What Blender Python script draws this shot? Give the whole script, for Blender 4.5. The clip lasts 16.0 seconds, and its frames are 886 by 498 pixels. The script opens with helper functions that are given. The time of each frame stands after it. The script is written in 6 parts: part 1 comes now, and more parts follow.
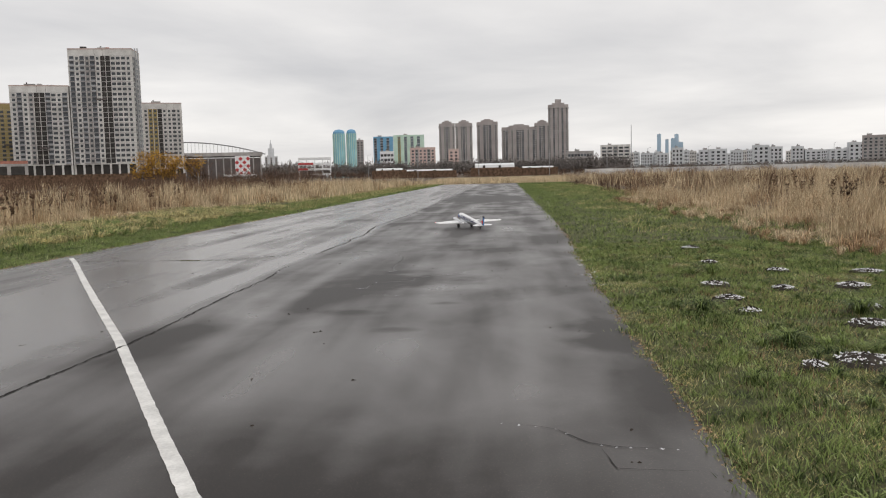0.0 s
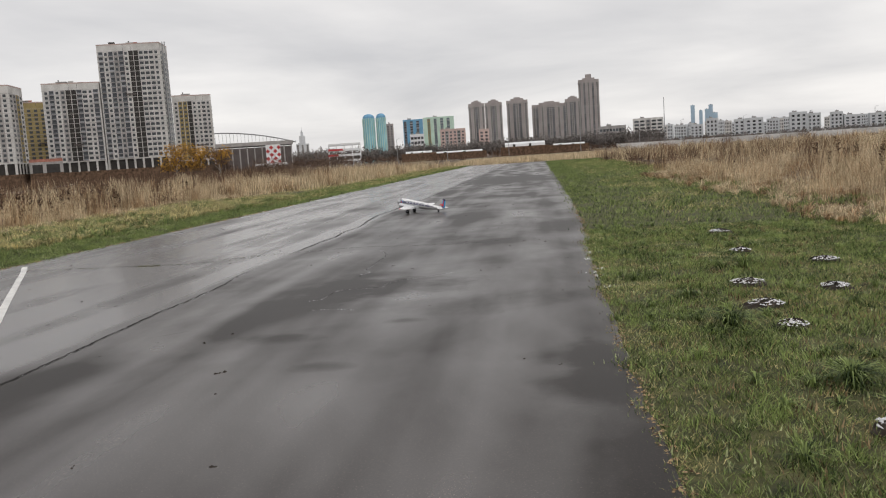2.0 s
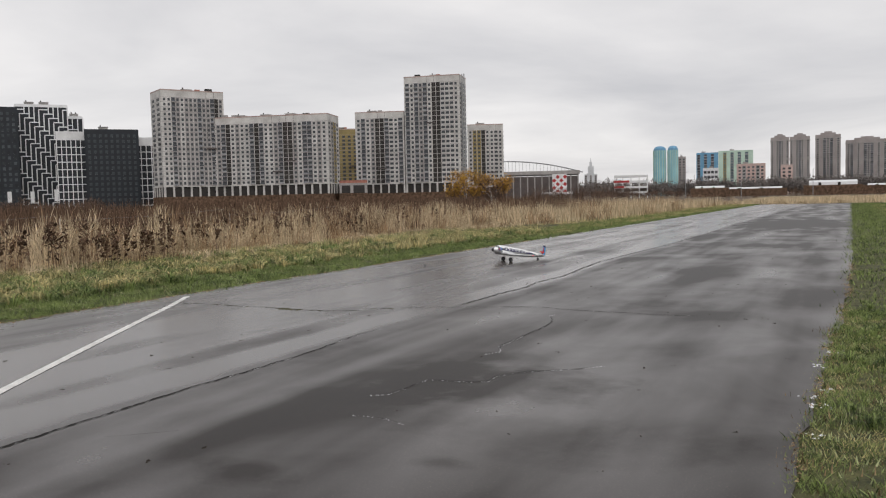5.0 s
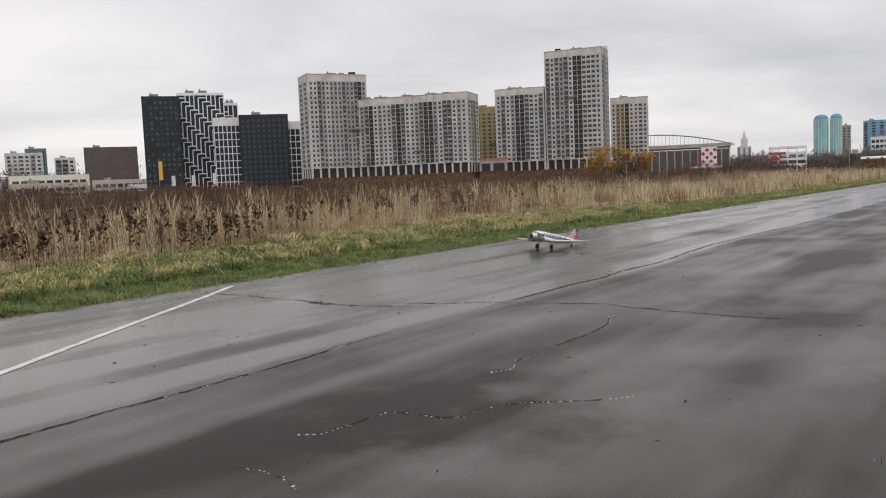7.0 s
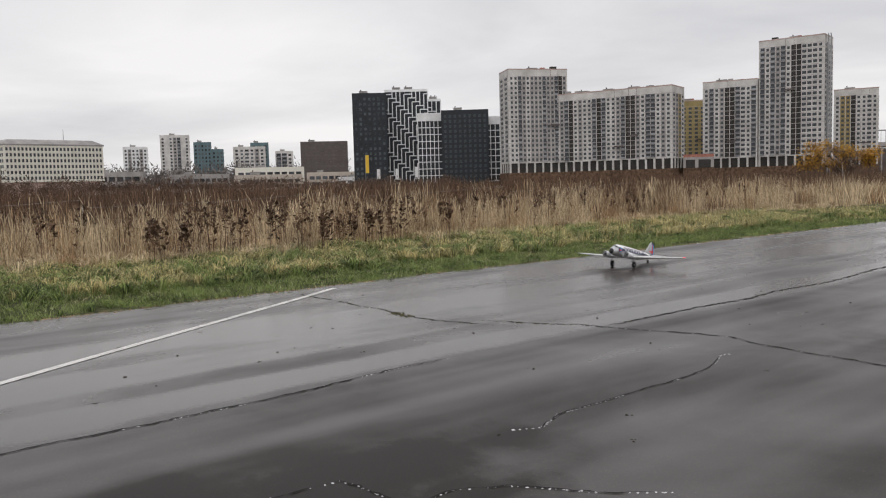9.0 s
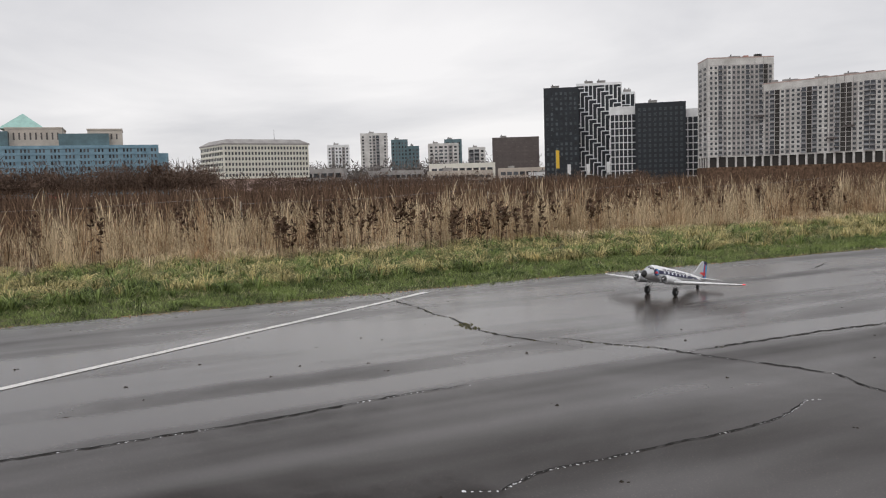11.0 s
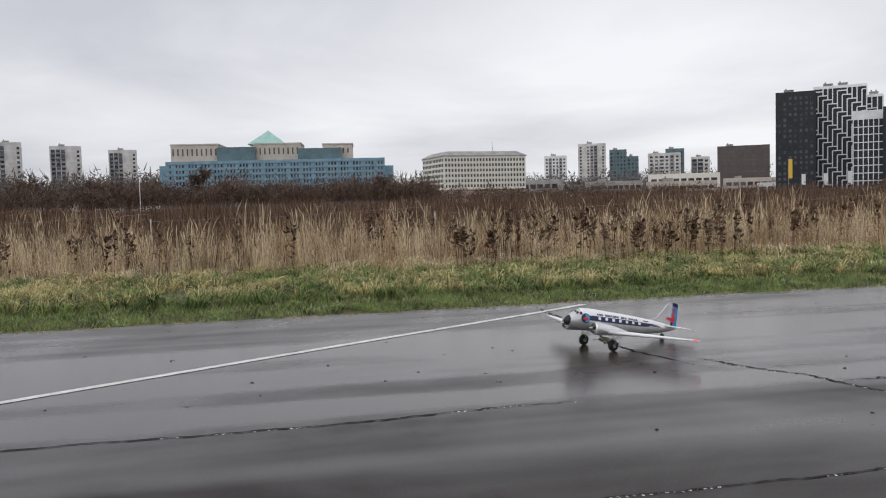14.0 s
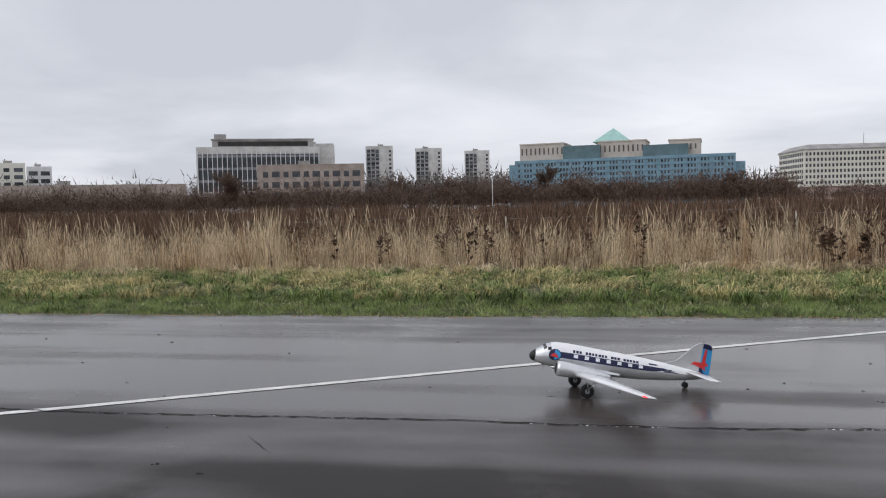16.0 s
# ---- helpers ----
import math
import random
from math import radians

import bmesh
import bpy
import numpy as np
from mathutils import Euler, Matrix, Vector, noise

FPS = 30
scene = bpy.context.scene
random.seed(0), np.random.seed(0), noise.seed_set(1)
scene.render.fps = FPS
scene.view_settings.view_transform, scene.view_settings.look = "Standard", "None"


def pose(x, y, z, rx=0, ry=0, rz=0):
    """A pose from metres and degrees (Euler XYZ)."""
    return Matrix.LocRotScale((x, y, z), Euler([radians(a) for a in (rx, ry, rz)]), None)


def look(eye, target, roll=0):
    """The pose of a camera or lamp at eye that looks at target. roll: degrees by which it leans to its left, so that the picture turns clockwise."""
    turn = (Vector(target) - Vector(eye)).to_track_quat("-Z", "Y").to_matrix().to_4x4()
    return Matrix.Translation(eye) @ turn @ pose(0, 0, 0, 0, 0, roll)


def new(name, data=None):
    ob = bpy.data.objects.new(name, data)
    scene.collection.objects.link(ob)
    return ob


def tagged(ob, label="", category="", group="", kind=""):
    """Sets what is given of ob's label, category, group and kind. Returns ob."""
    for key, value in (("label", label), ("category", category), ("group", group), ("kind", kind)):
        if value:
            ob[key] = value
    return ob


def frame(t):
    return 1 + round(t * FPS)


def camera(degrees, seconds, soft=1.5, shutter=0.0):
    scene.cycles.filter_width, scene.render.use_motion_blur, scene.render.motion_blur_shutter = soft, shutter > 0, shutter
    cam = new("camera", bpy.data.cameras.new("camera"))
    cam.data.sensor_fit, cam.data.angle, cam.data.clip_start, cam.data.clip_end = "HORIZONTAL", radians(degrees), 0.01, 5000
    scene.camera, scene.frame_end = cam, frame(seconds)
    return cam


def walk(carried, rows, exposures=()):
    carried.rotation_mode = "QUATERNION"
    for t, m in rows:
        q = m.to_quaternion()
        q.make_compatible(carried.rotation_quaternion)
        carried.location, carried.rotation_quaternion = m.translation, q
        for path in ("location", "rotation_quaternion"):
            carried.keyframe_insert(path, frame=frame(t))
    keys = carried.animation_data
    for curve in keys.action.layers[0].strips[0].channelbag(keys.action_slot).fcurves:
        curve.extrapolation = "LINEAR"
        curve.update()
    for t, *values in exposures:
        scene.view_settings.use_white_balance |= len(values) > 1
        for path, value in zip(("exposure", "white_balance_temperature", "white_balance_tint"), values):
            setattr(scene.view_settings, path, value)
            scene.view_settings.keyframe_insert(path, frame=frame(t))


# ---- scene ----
cam = camera(56.5, 16.0, soft=1.1)
PATH = [
    (0, (-1.134, -5.112, 1.582), (-1.292, -3.126, 1.401), -1.4),
    (0.5, (-0.995, -4.545, 1.59), (-1.149, -2.558, 1.423), -2.5),
    (1, (-0.81, -4.041, 1.601), (-1.032, -2.061, 1.418), -2.1),
    (1.5, (-0.705, -3.487, 1.579), (-0.938, -1.512, 1.363), -3.3),
    (2, (-0.53, -2.966, 1.572), (-0.773, -0.993, 1.35), -3.7),
    (2.5, (-0.386, -2.413, 1.592), (-0.653, -0.443, 1.377), -1.9),
    (3, (-0.284, -1.867, 1.621), (-0.599, 0.099, 1.438), -2.7),
    (3.5, (-0.14, -1.31, 1.631), (-0.662, 0.614, 1.47), -2.5),
    (6, (0.534, 1.533, 1.642), (-0.48, 3.252, 1.516), -1.2),
    (6.5, (0.553, 2.093, 1.611), (-0.551, 3.755, 1.465), -1.4),
    (7, (0.625, 2.644, 1.598), (-0.558, 4.248, 1.435), -2.3),
    (7.5, (0.643, 3.205, 1.598), (-0.592, 4.767, 1.415), -1.3),
    (8, (0.629, 3.746, 1.609), (-0.658, 5.269, 1.453), -1.4),
    (8.5, (0.683, 4.208, 1.627), (-0.764, 5.582, 1.49), -0.9),
    (9, (0.636, 4.633, 1.599), (-0.894, 5.911, 1.44), -1.5),
    (9.5, (0.598, 5.131, 1.598), (-1.012, 6.308, 1.442), -1.7),
    (12, (0.583, 6.912, 1.567), (-1.285, 7.607, 1.404), -0.8),
    (12.5, (0.636, 7.096, 1.551), (-1.27, 7.68, 1.392), -0.1),
    (13, (0.665, 7.229, 1.533), (-1.264, 7.737, 1.387), -0.2),
    (13.5, (0.703, 7.248, 1.537), (-1.237, 7.718, 1.402), -1.2),
    (14, (0.74, 7.226, 1.535), (-1.216, 7.629, 1.418), -1.5),
    (14.5, (0.745, 7.179, 1.533), (-1.236, 7.433, 1.43), -1.6),
    (15, (0.766, 7.126, 1.538), (-1.232, 7.169, 1.444), -1.6),
    (15.5, (0.81, 7.087, 1.541), (-1.179, 6.9, 1.449), -1.4),
    (16, (0.934, 7.058, 1.579), (-1.021, 6.649, 1.476), -1.3),
]
walk(cam, [(t, look(eye, target, roll)) for t, eye, target, roll in PATH],
     exposures=[(0, 0.05, 6750, 11), (7, -0.03, 6620, 12), (12.5, 0.0, 6500, 12), (14.5, 0.0, 6300, 12), (16, 0.03, 6220, 12)])

# ---- world and light: a bright overcast sky ----
world = bpy.data.worlds.new("overcast")
scene.world = world
world.use_nodes = True
wn, wl = world.node_tree.nodes, world.node_tree.links
wn.clear()


def wnode(kind, **values):
    n = wn.new(kind)
    for k, v in values.items():
        n.inputs[k].default_value = v
    return n


w_out = wn.new("ShaderNodeOutputWorld")
w_bg = wnode("ShaderNodeBackground", Strength=1.0)
w_sky = wn.new("ShaderNodeTexSky")
w_sky.sky_type, w_sky.sun_disc = "NISHITA", False
w_sky.sun_elevation, w_sky.sun_rotation = radians(50), radians(135)
w_dim = wn.new("ShaderNodeVectorMath")
w_dim.operation = "SCALE"
w_dim.inputs["Scale"].default_value = 0.09
w_co = wn.new("ShaderNodeTexCoord")
w_sep = wn.new("ShaderNodeSeparateXYZ")
w_up = wn.new("ShaderNodeMath")
w_up.operation = "MAXIMUM"
w_up.inputs[1].default_value = 0.0
w_off = wn.new("ShaderNodeMath")
w_off.operation = "ADD"
w_off.inputs[1].default_value = 0.14
w_inv = wn.new("ShaderNodeMath")
w_inv.operation = "DIVIDE"
w_inv.inputs[0].default_value = 1.0
w_flat = wn.new("ShaderNodeVectorMath")
w_flat.operation = "SCALE"
w_n1 = wnode("ShaderNodeTexNoise", Scale=0.62, Detail=7.0, Roughness=0.52, Distortion=0.35)
w_n2 = wnode("ShaderNodeTexNoise", Scale=0.25, Detail=3.0, Roughness=0.5)
w_mixn = wn.new("ShaderNodeMath")
w_mixn.operation = "ADD"
w_ramp = wn.new("ShaderNodeValToRGB")
w_ramp.color_ramp.elements[0].position, w_ramp.color_ramp.elements[0].color = 0.41, (0.61, 0.622, 0.65, 1)
w_ramp.color_ramp.elements[1].position, w_ramp.color_ramp.elements[1].color = 0.62, (0.95, 0.95, 0.95, 1)
w_half = wn.new("ShaderNodeMath")
w_half.operation = "MULTIPLY"
w_half.inputs[1].default_value = 0.5
w_mix = wn.new("ShaderNodeMix")
w_mix.data_type = "RGBA"
w_mix.inputs["Factor"].default_value = 0.94
wl.new(w_co.outputs["Generated"], w_sep.inputs[0])
wl.new(w_sep.outputs["Z"], w_up.inputs[0])
wl.new(w_up.outputs[0], w_off.inputs[0])
wl.new(w_off.outputs[0], w_inv.inputs[1])
wl.new(w_co.outputs["Generated"], w_flat.inputs[0])
wl.new(w_inv.outputs[0], w_flat.inputs["Scale"])
wl.new(w_flat.outputs[0], w_n1.inputs["Vector"])
wl.new(w_flat.outputs[0], w_n2.inputs["Vector"])
wl.new(w_n1.outputs["Fac"], w_mixn.inputs[0])
wl.new(w_n2.outputs["Fac"], w_mixn.inputs[1])
wl.new(w_mixn.outputs[0], w_half.inputs[0])
wl.new(w_half.outputs[0], w_ramp.inputs["Fac"])
wl.new(w_sky.outputs[0], w_dim.inputs[0])
wl.new(w_dim.outputs[0], w_mix.inputs[6])
wl.new(w_ramp.outputs["Color"], w_mix.inputs[7])
wl.new(w_mix.outputs[2], w_bg.inputs["Color"])
wl.new(w_bg.outputs[0], w_out.inputs[0])

sun = new("sun", bpy.data.lights.new("sun", "SUN"))
sun.data.energy, sun.data.angle, sun.data.color = 0.85, radians(60), (1.0, 0.97, 0.93)
sun.matrix_basis = look((40, -40, 66), (0, 0, 0))

# ---- materials ----


def material(name, colour, rough=0.7, metal=0.0, spread=0.25, scale=3.0, bump=0.0, bump_scale=40.0, island=0.0, second=None, spec=0.5, stretch=(1, 1, 1), glow_through=0.0):
    """A surface with variation at two scales; second: a colour that blotches of the first turn to; island: spread from piece to piece."""
    m = bpy.data.materials.new(name)
    m.use_nodes = True
    nt = m.node_tree
    b = nt.nodes["Principled BSDF"]
    b.inputs["Roughness"].default_value, b.inputs["Metallic"].default_value = rough, metal
    b.inputs["Specular IOR Level"].default_value = spec
    co = nt.nodes.new("ShaderNodeTexCoord")
    mp = nt.nodes.new("ShaderNodeMapping")
    mp.inputs["Scale"].default_value = stretch
    nt.links.new(co.outputs["Object"], mp.inputs[0])
    n1 = nt.nodes.new("ShaderNodeTexNoise")
    n1.inputs["Scale"].default_value, n1.inputs["Detail"].default_value = scale, 6.0
    n2 = nt.nodes.new("ShaderNodeTexNoise")
    n2.inputs["Scale"].default_value, n2.inputs["Detail"].default_value = scale * 9.0, 4.0
    for n in (n1, n2):
        nt.links.new(mp.outputs[0], n.inputs["Vector"])
    add = nt.nodes.new("ShaderNodeMath")
    add.operation = "MULTIPLY_ADD"
    add.inputs[1].default_value = 0.45
    nt.links.new(n2.outputs["Fac"], add.inputs[0])
    nt.links.new(n1.outputs["Fac"], add.inputs[2])
    last = add
    if island:
        geo = nt.nodes.new("ShaderNodeNewGeometry")
        isl = nt.nodes.new("ShaderNodeMath")
        isl.operation = "MULTIPLY_ADD"
        isl.inputs[1].default_value = island
        nt.links.new(geo.outputs["Random Per Island"], isl.inputs[0])
        nt.links.new(add.outputs[0], isl.inputs[2])
        sub = nt.nodes.new("ShaderNodeMath")
        sub.operation = "SUBTRACT"
        sub.inputs[1].default_value = island * 0.5
        nt.links.new(isl.outputs[0], sub.inputs[0])
        last = sub
    ramp = nt.nodes.new("ShaderNodeValToRGB")
    lo = [c * (1 - spread) for c in colour]
    hi = list(second) if second else [min(1.0, c * (1 + spread)) for c in colour]
    ramp.color_ramp.elements[0].position, ramp.color_ramp.elements[0].color = 0.50, (*lo, 1)
    ramp.color_ramp.elements[1].position, ramp.color_ramp.elements[1].color = 0.95, (*hi, 1)
    nt.links.new(last.outputs[0], ramp.inputs["Fac"])
    nt.links.new(ramp.outputs["Color"], b.inputs["Base Color"])
    if glow_through:
        tr = nt.nodes.new("ShaderNodeBsdfTranslucent")
        mx = nt.nodes.new("ShaderNodeMixShader")
        mx.inputs[0].default_value = glow_through
        nt.links.new(ramp.outputs["Color"], tr.inputs["Color"])
        nt.links.new(b.outputs[0], mx.inputs[1])
        nt.links.new(tr.outputs[0], mx.inputs[2])
        nt.links.new(mx.outputs[0], nt.nodes["Material Output"].inputs["Surface"])
    if bump:
        n3 = nt.nodes.new("ShaderNodeTexNoise")
        n3.inputs["Scale"].default_value, n3.inputs["Detail"].default_value = bump_scale, 5.0
        nt.links.new(co.outputs["Object"], n3.inputs["Vector"])
        bp = nt.nodes.new("ShaderNodeBump")
        bp.inputs["Strength"].default_value, bp.inputs["Distance"].default_value = bump, 0.01
        nt.links.new(n3.outputs["Fac"], bp.inputs["Height"])
        nt.links.new(bp.outputs[0], b.inputs["Normal"])
    return m


def wet_asphalt():
    m = bpy.data.materials.new("wet_asphalt")
    m.use_nodes = True
    nt, L = m.node_tree, m.node_tree.links
    b = nt.nodes["Principled BSDF"]

    def noise_of(scale, stretch, detail=5.0, rough=0.55, distort=0.0):
        mp = nt.nodes.new("ShaderNodeMapping")
        mp.inputs["Scale"].default_value = stretch
        L.new(co.outputs["Object"], mp.inputs[0])
        n = nt.nodes.new("ShaderNodeTexNoise")
        n.inputs["Scale"].default_value, n.inputs["Detail"].default_value = scale, detail
        n.inputs["Roughness"].default_value, n.inputs["Distortion"].default_value = rough, distort
        L.new(mp.outputs[0], n.inputs["Vector"])
        return n

    def ramp_of(source, p0, c0, p1, c1):
        r = nt.nodes.new("ShaderNodeValToRGB")
        r.color_ramp.elements[0].position, r.color_ramp.elements[0].color = p0, (*c0, 1)
        r.color_ramp.elements[1].position, r.color_ramp.elements[1].color = p1, (*c1, 1)
        L.new(source, r.inputs["Fac"])
        return r

    def math_of(op, a, c):
        n = nt.nodes.new("ShaderNodeMath")
        n.operation = op
        for i, v in enumerate((a, c)):
            if isinstance(v, float):
                n.inputs[i].default_value = v
            else:
                L.new(v, n.inputs[i])
        return n.outputs[0]

    co = nt.nodes.new("ShaderNodeTexCoord")
    lanes = noise_of(0.80, (1.0, 0.16, 1.0), 4.0, 0.5, 0.3)          # long streaks down the runway
    pools = noise_of(0.55, (1.0, 0.7, 1.0), 5.0, 0.5, 0.4)  # damp patches
    grit = noise_of(60.0, (1, 1, 1), 6.0, 0.7)
    stone = noise_of(420.0, (1, 1, 1), 2.0)
    wet = math_of("ADD", math_of("MULTIPLY", lanes.outputs["Fac"], 0.52), math_of("MULTIPLY", pools.outputs["Fac"], 0.48))
    # old stains where water has stood, each with its own outline; the one at (-5.7, 7.9) also paints in the airliner's
    # shadow
    warp = noise_of(1.4, (1, 1, 1), 5.0, 0.65)
    stain_shade = None
    for x, y, rx, ry, much in ((-2.4, 7.1, 0.9, 0.7, 0.15), (-3.3, 6.2, 0.6, 0.25, 0.08), (-1.5, 5.7, 0.9, 0.5, 0.06), (-5.7, 7.9, 0.9, 1.6, 0.07), (-0.25, 3.3, 0.4, 0.4, 0.08), (-2.6, 46.0, 2.3, 7.0, 0.34), (-2.0, 27.3, 0.8, 1.2, 0.20), (-3.0, 4.3, 0.35, 0.2, 0.08), (-0.3, 2.5, 0.35, 0.4, 0.08), (-2.3, 3.2, 0.22, 0.14, 0.09), (-8.6, 17.5, 0.25, 1.0, 0.12), (-6.0, 25.0, 0.5, 2.0, 0.08), (-2.3, 12.8, 0.9, 0.5, 0.06), (-1.9, 4.9, 0.2, 0.13, 0.09), (-2.9, 8.2, 0.5, 0.3, 0.07)):
        mp = nt.nodes.new("ShaderNodeMapping")
        mp.inputs["Location"].default_value = (-x / rx, -y / ry, 0)
        mp.inputs["Scale"].default_value = (1 / rx, 1 / ry, 0)
        L.new(co.outputs["Object"], mp.inputs[0])
        ln = nt.nodes.new("ShaderNodeVectorMath")
        ln.operation = "LENGTH"
        L.new(mp.outputs[0], ln.inputs[0])
        edge = math_of("ADD", ln.outputs["Value"], math_of("MULTIPLY", math_of("SUBTRACT", warp.outputs["Fac"], 0.5), 2.6))
        near = nt.nodes.new("ShaderNodeMapRange")
        near.inputs["From Min"].default_value, near.inputs["From Max"].default_value = 1.25, 0.35
        near.inputs["To Min"].default_value, near.inputs["To Max"].default_value = 0.0, much
        L.new(edge, near.inputs["Value"])
        stain_shade = near.outputs[0] if stain_shade is None else math_of("MAXIMUM", stain_shade, near.outputs[0])
    # two paving lanes either side of the joint, the west one closed and shinier
    xyz = nt.nodes.new("ShaderNodeSeparateXYZ")
    L.new(co.outputs["Object"], xyz.inputs[0])
    lane = nt.nodes.new("ShaderNodeMapRange")
    lane.inputs["From Min"].default_value, lane.inputs["From Max"].default_value = -4.6, -5.3
    lane.inputs["To Min"].default_value, lane.inputs["To Max"].default_value = -0.03, 0.165
    L.new(xyz.outputs["X"], lane.inputs["Value"])
    wet = math_of("ADD", math_of("SUBTRACT", wet, stain_shade), lane.outputs[0])
    # broad closed streaks running with the runway: smoother, with sky sheen lightened into the colour
    comb = noise_of(1.15, (1.0, 0.035, 1.0), 2.0, 0.45, 0.15)
    shine = nt.nodes.new("ShaderNodeMapRange")
    shine.inputs["From Min"].default_value, shine.inputs["From Max"].default_value = 0.44, 0.70
    shine.inputs["To Min"].default_value, shine.inputs["To Max"].default_value = -0.07, 0.22
    L.new(comb.outputs["Fac"], shine.inputs["Value"])
    west = nt.nodes.new("ShaderNodeMapRange")
    west.inputs["From Min"].default_value, west.inputs["From Max"].default_value = -3.5, -5.6
    west.inputs["To Min"].default_value, west.inputs["To Max"].default_value = 0.35, 1.0
    L.new(xyz.outputs["X"], west.inputs["Value"])
    wet = math_of("ADD", wet, math_of("MULTIPLY", shine.outputs[0], west.outputs[0]))
    # base lightens along with gloss, so part of the streaks' sheen is painted
    base = ramp_of(wet, 0.36, (0.0155, 0.0115, 0.0098), 0.72, (0.066, 0.056, 0.052))
    speck = ramp_of(grit.outputs["Fac"], 0.3, (0.62, 0.62, 0.62), 0.75, (1.42, 1.40, 1.36))
    chip = noise_of(95.0, (1, 1, 1), 2.0, 0.5)
    pale = ramp_of(chip.outputs["Fac"], 0.635, (1.0, 1.0, 1.0), 0.70, (4.2, 4.0, 3.8))
    mul = nt.nodes.new("ShaderNodeMix")
    mul.data_type, mul.blend_type = "RGBA", "MULTIPLY"
    mul.inputs["Factor"].default_value = 1.0
    L.new(base.outputs["Color"], mul.inputs[6])
    L.new(speck.outputs["Color"], mul.inputs[7])
    mul2 = nt.nodes.new("ShaderNodeMix")
    mul2.data_type, mul2.blend_type = "RGBA", "MULTIPLY"
    mul2.inputs["Factor"].default_value = 1.0
    L.new(mul.outputs[2], mul2.inputs[6])
    L.new(pale.outputs["Color"], mul2.inputs[7])
    L.new(mul2.outputs[2], b.inputs["Base Color"])
    rough = ramp_of(wet, 0.40, (0.44, 0.44, 0.44), 0.70, (0.20, 0.20, 0.20))
    L.new(rough.outputs["Color"], b.inputs["Roughness"])
    spec = ramp_of(wet, 0.40, (0.16, 0.16, 0.16), 0.66, (0.80, 0.80, 0.80))
    L.new(spec.outputs["Color"], b.inputs["Specular IOR Level"])
    bp = nt.nodes.new("ShaderNodeBump")
    bp.inputs["Strength"].default_value, bp.inputs["Distance"].default_value = 0.035, 0.003
    L.new(math_of("ADD", stone.outputs["Fac"], grit.outputs["Fac"]), bp.inputs["Height"])
    L.new(bp.outputs[0], b.inputs["Normal"])
    return m


ASPHALT = wet_asphalt()
SOIL = material("field_soil", (0.10, 0.070, 0.045), 0.95, spread=0.4, scale=0.5, bump=0.6, bump_scale=8, second=(0.15, 0.105, 0.065))
TURF = material("green_turf", (0.040, 0.056, 0.017), 0.95, spread=0.6, scale=5.0, second=(0.13, 0.125, 0.045), bump=1.0, bump_scale=60)
GREEN = material("green_grass", (0.082, 0.155, 0.040), 0.55, spread=0.68, scale=1.8, island=0.55, second=(0.37, 0.46, 0.16), spec=0.25, glow_through=0.36)
OLIVE = material("fading_grass", (0.23, 0.24, 0.072), 0.6, spread=0.55, scale=1.3, island=0.5, second=(0.86, 0.74, 0.38), spec=0.25, glow_through=0.33)
STRAW = material("dry_straw", (0.72, 0.545, 0.33), 0.7, spread=0.55, scale=1.5, island=0.42, second=(0.98, 0.82, 0.57), spec=0.2, glow_through=0.38)
RUST = material("rusty_straw", (0.24, 0.145, 0.080), 0.75, spread=0.6, scale=1.2, island=0.45, second=(0.62, 0.42, 0.25), spec=0.2, glow_through=0.3)
WEED = material("dark_weed", (0.088, 0.052, 0.036), 0.85, spread=0.55, scale=0.9, island=0.6, second=(0.24, 0.155, 0.105), spec=0.15, glow_through=0.2)
CLOVER = material("clover_leaves", (0.20, 0.28, 0.09), 0.5, spread=0.5, scale=2.0, island=0.6, second=(0.62, 0.66, 0.36), spec=0.35, glow_through=0.3)
LITTER = material("dead_leaf_litter", (0.16, 0.10, 0.055), 0.85, spread=0.6, scale=9.0, island=0.6, second=(0.46, 0.33, 0.19), spec=0.2)
PAINT = material("road_paint", (0.72, 0.71, 0.68), 0.6, spread=0.25, scale=5, bump=0.3, bump_scale=80, second=(0.86, 0.85, 0.82))
CRACK = material("crack_dirt", (0.013, 0.012, 0.010), 0.95, spread=0.3, scale=8)
MOSS = material("crack_moss", (0.05, 0.055, 0.02), 0.95, spread=0.4, scale=20, second=(0.10, 0.09, 0.035))
SNOW = material("old_snow", (0.72, 0.72, 0.74), 0.8, spread=0.2, scale=12, island=0.3)
EARTH = material("dark_earth", (0.035, 0.027, 0.020), 0.95, spread=0.4, scale=20)
TWIG = material("bare_twigs", (0.105, 0.071, 0.055), 0.9, spread=0.4, scale=0.15, island=0.6, second=(0.22, 0.155, 0.12), spec=0.1, glow_through=0.15)
BARK = material("bark", (0.09, 0.07, 0.055), 0.9, spread=0.3, scale=2, bump=0.5)
BIRCH = material("birch_bark", (0.60, 0.56, 0.50), 0.8, spread=0.4, scale=3)
ORANGE = material("autumn_leaves", (0.40, 0.20, 0.03), 0.7, spread=0.3, scale=0.4, island=0.6, second=(0.72, 0.42, 0.06), glow_through=0.3)
CONCRETE = material("pale_concrete", (0.58, 0.565, 0.545), 0.9, spread=0.22, scale=0.16, second=(0.74, 0.73, 0.71))
GREYCON = material("grey_concrete", (0.36, 0.345, 0.335), 0.9, spread=0.25, scale=0.15)
BLUEGREY = material("blue_grey_balcony", (0.13, 0.145, 0.17), 0.6, spread=0.4, scale=0.3, island=0.7, second=(0.36, 0.37, 0.39))
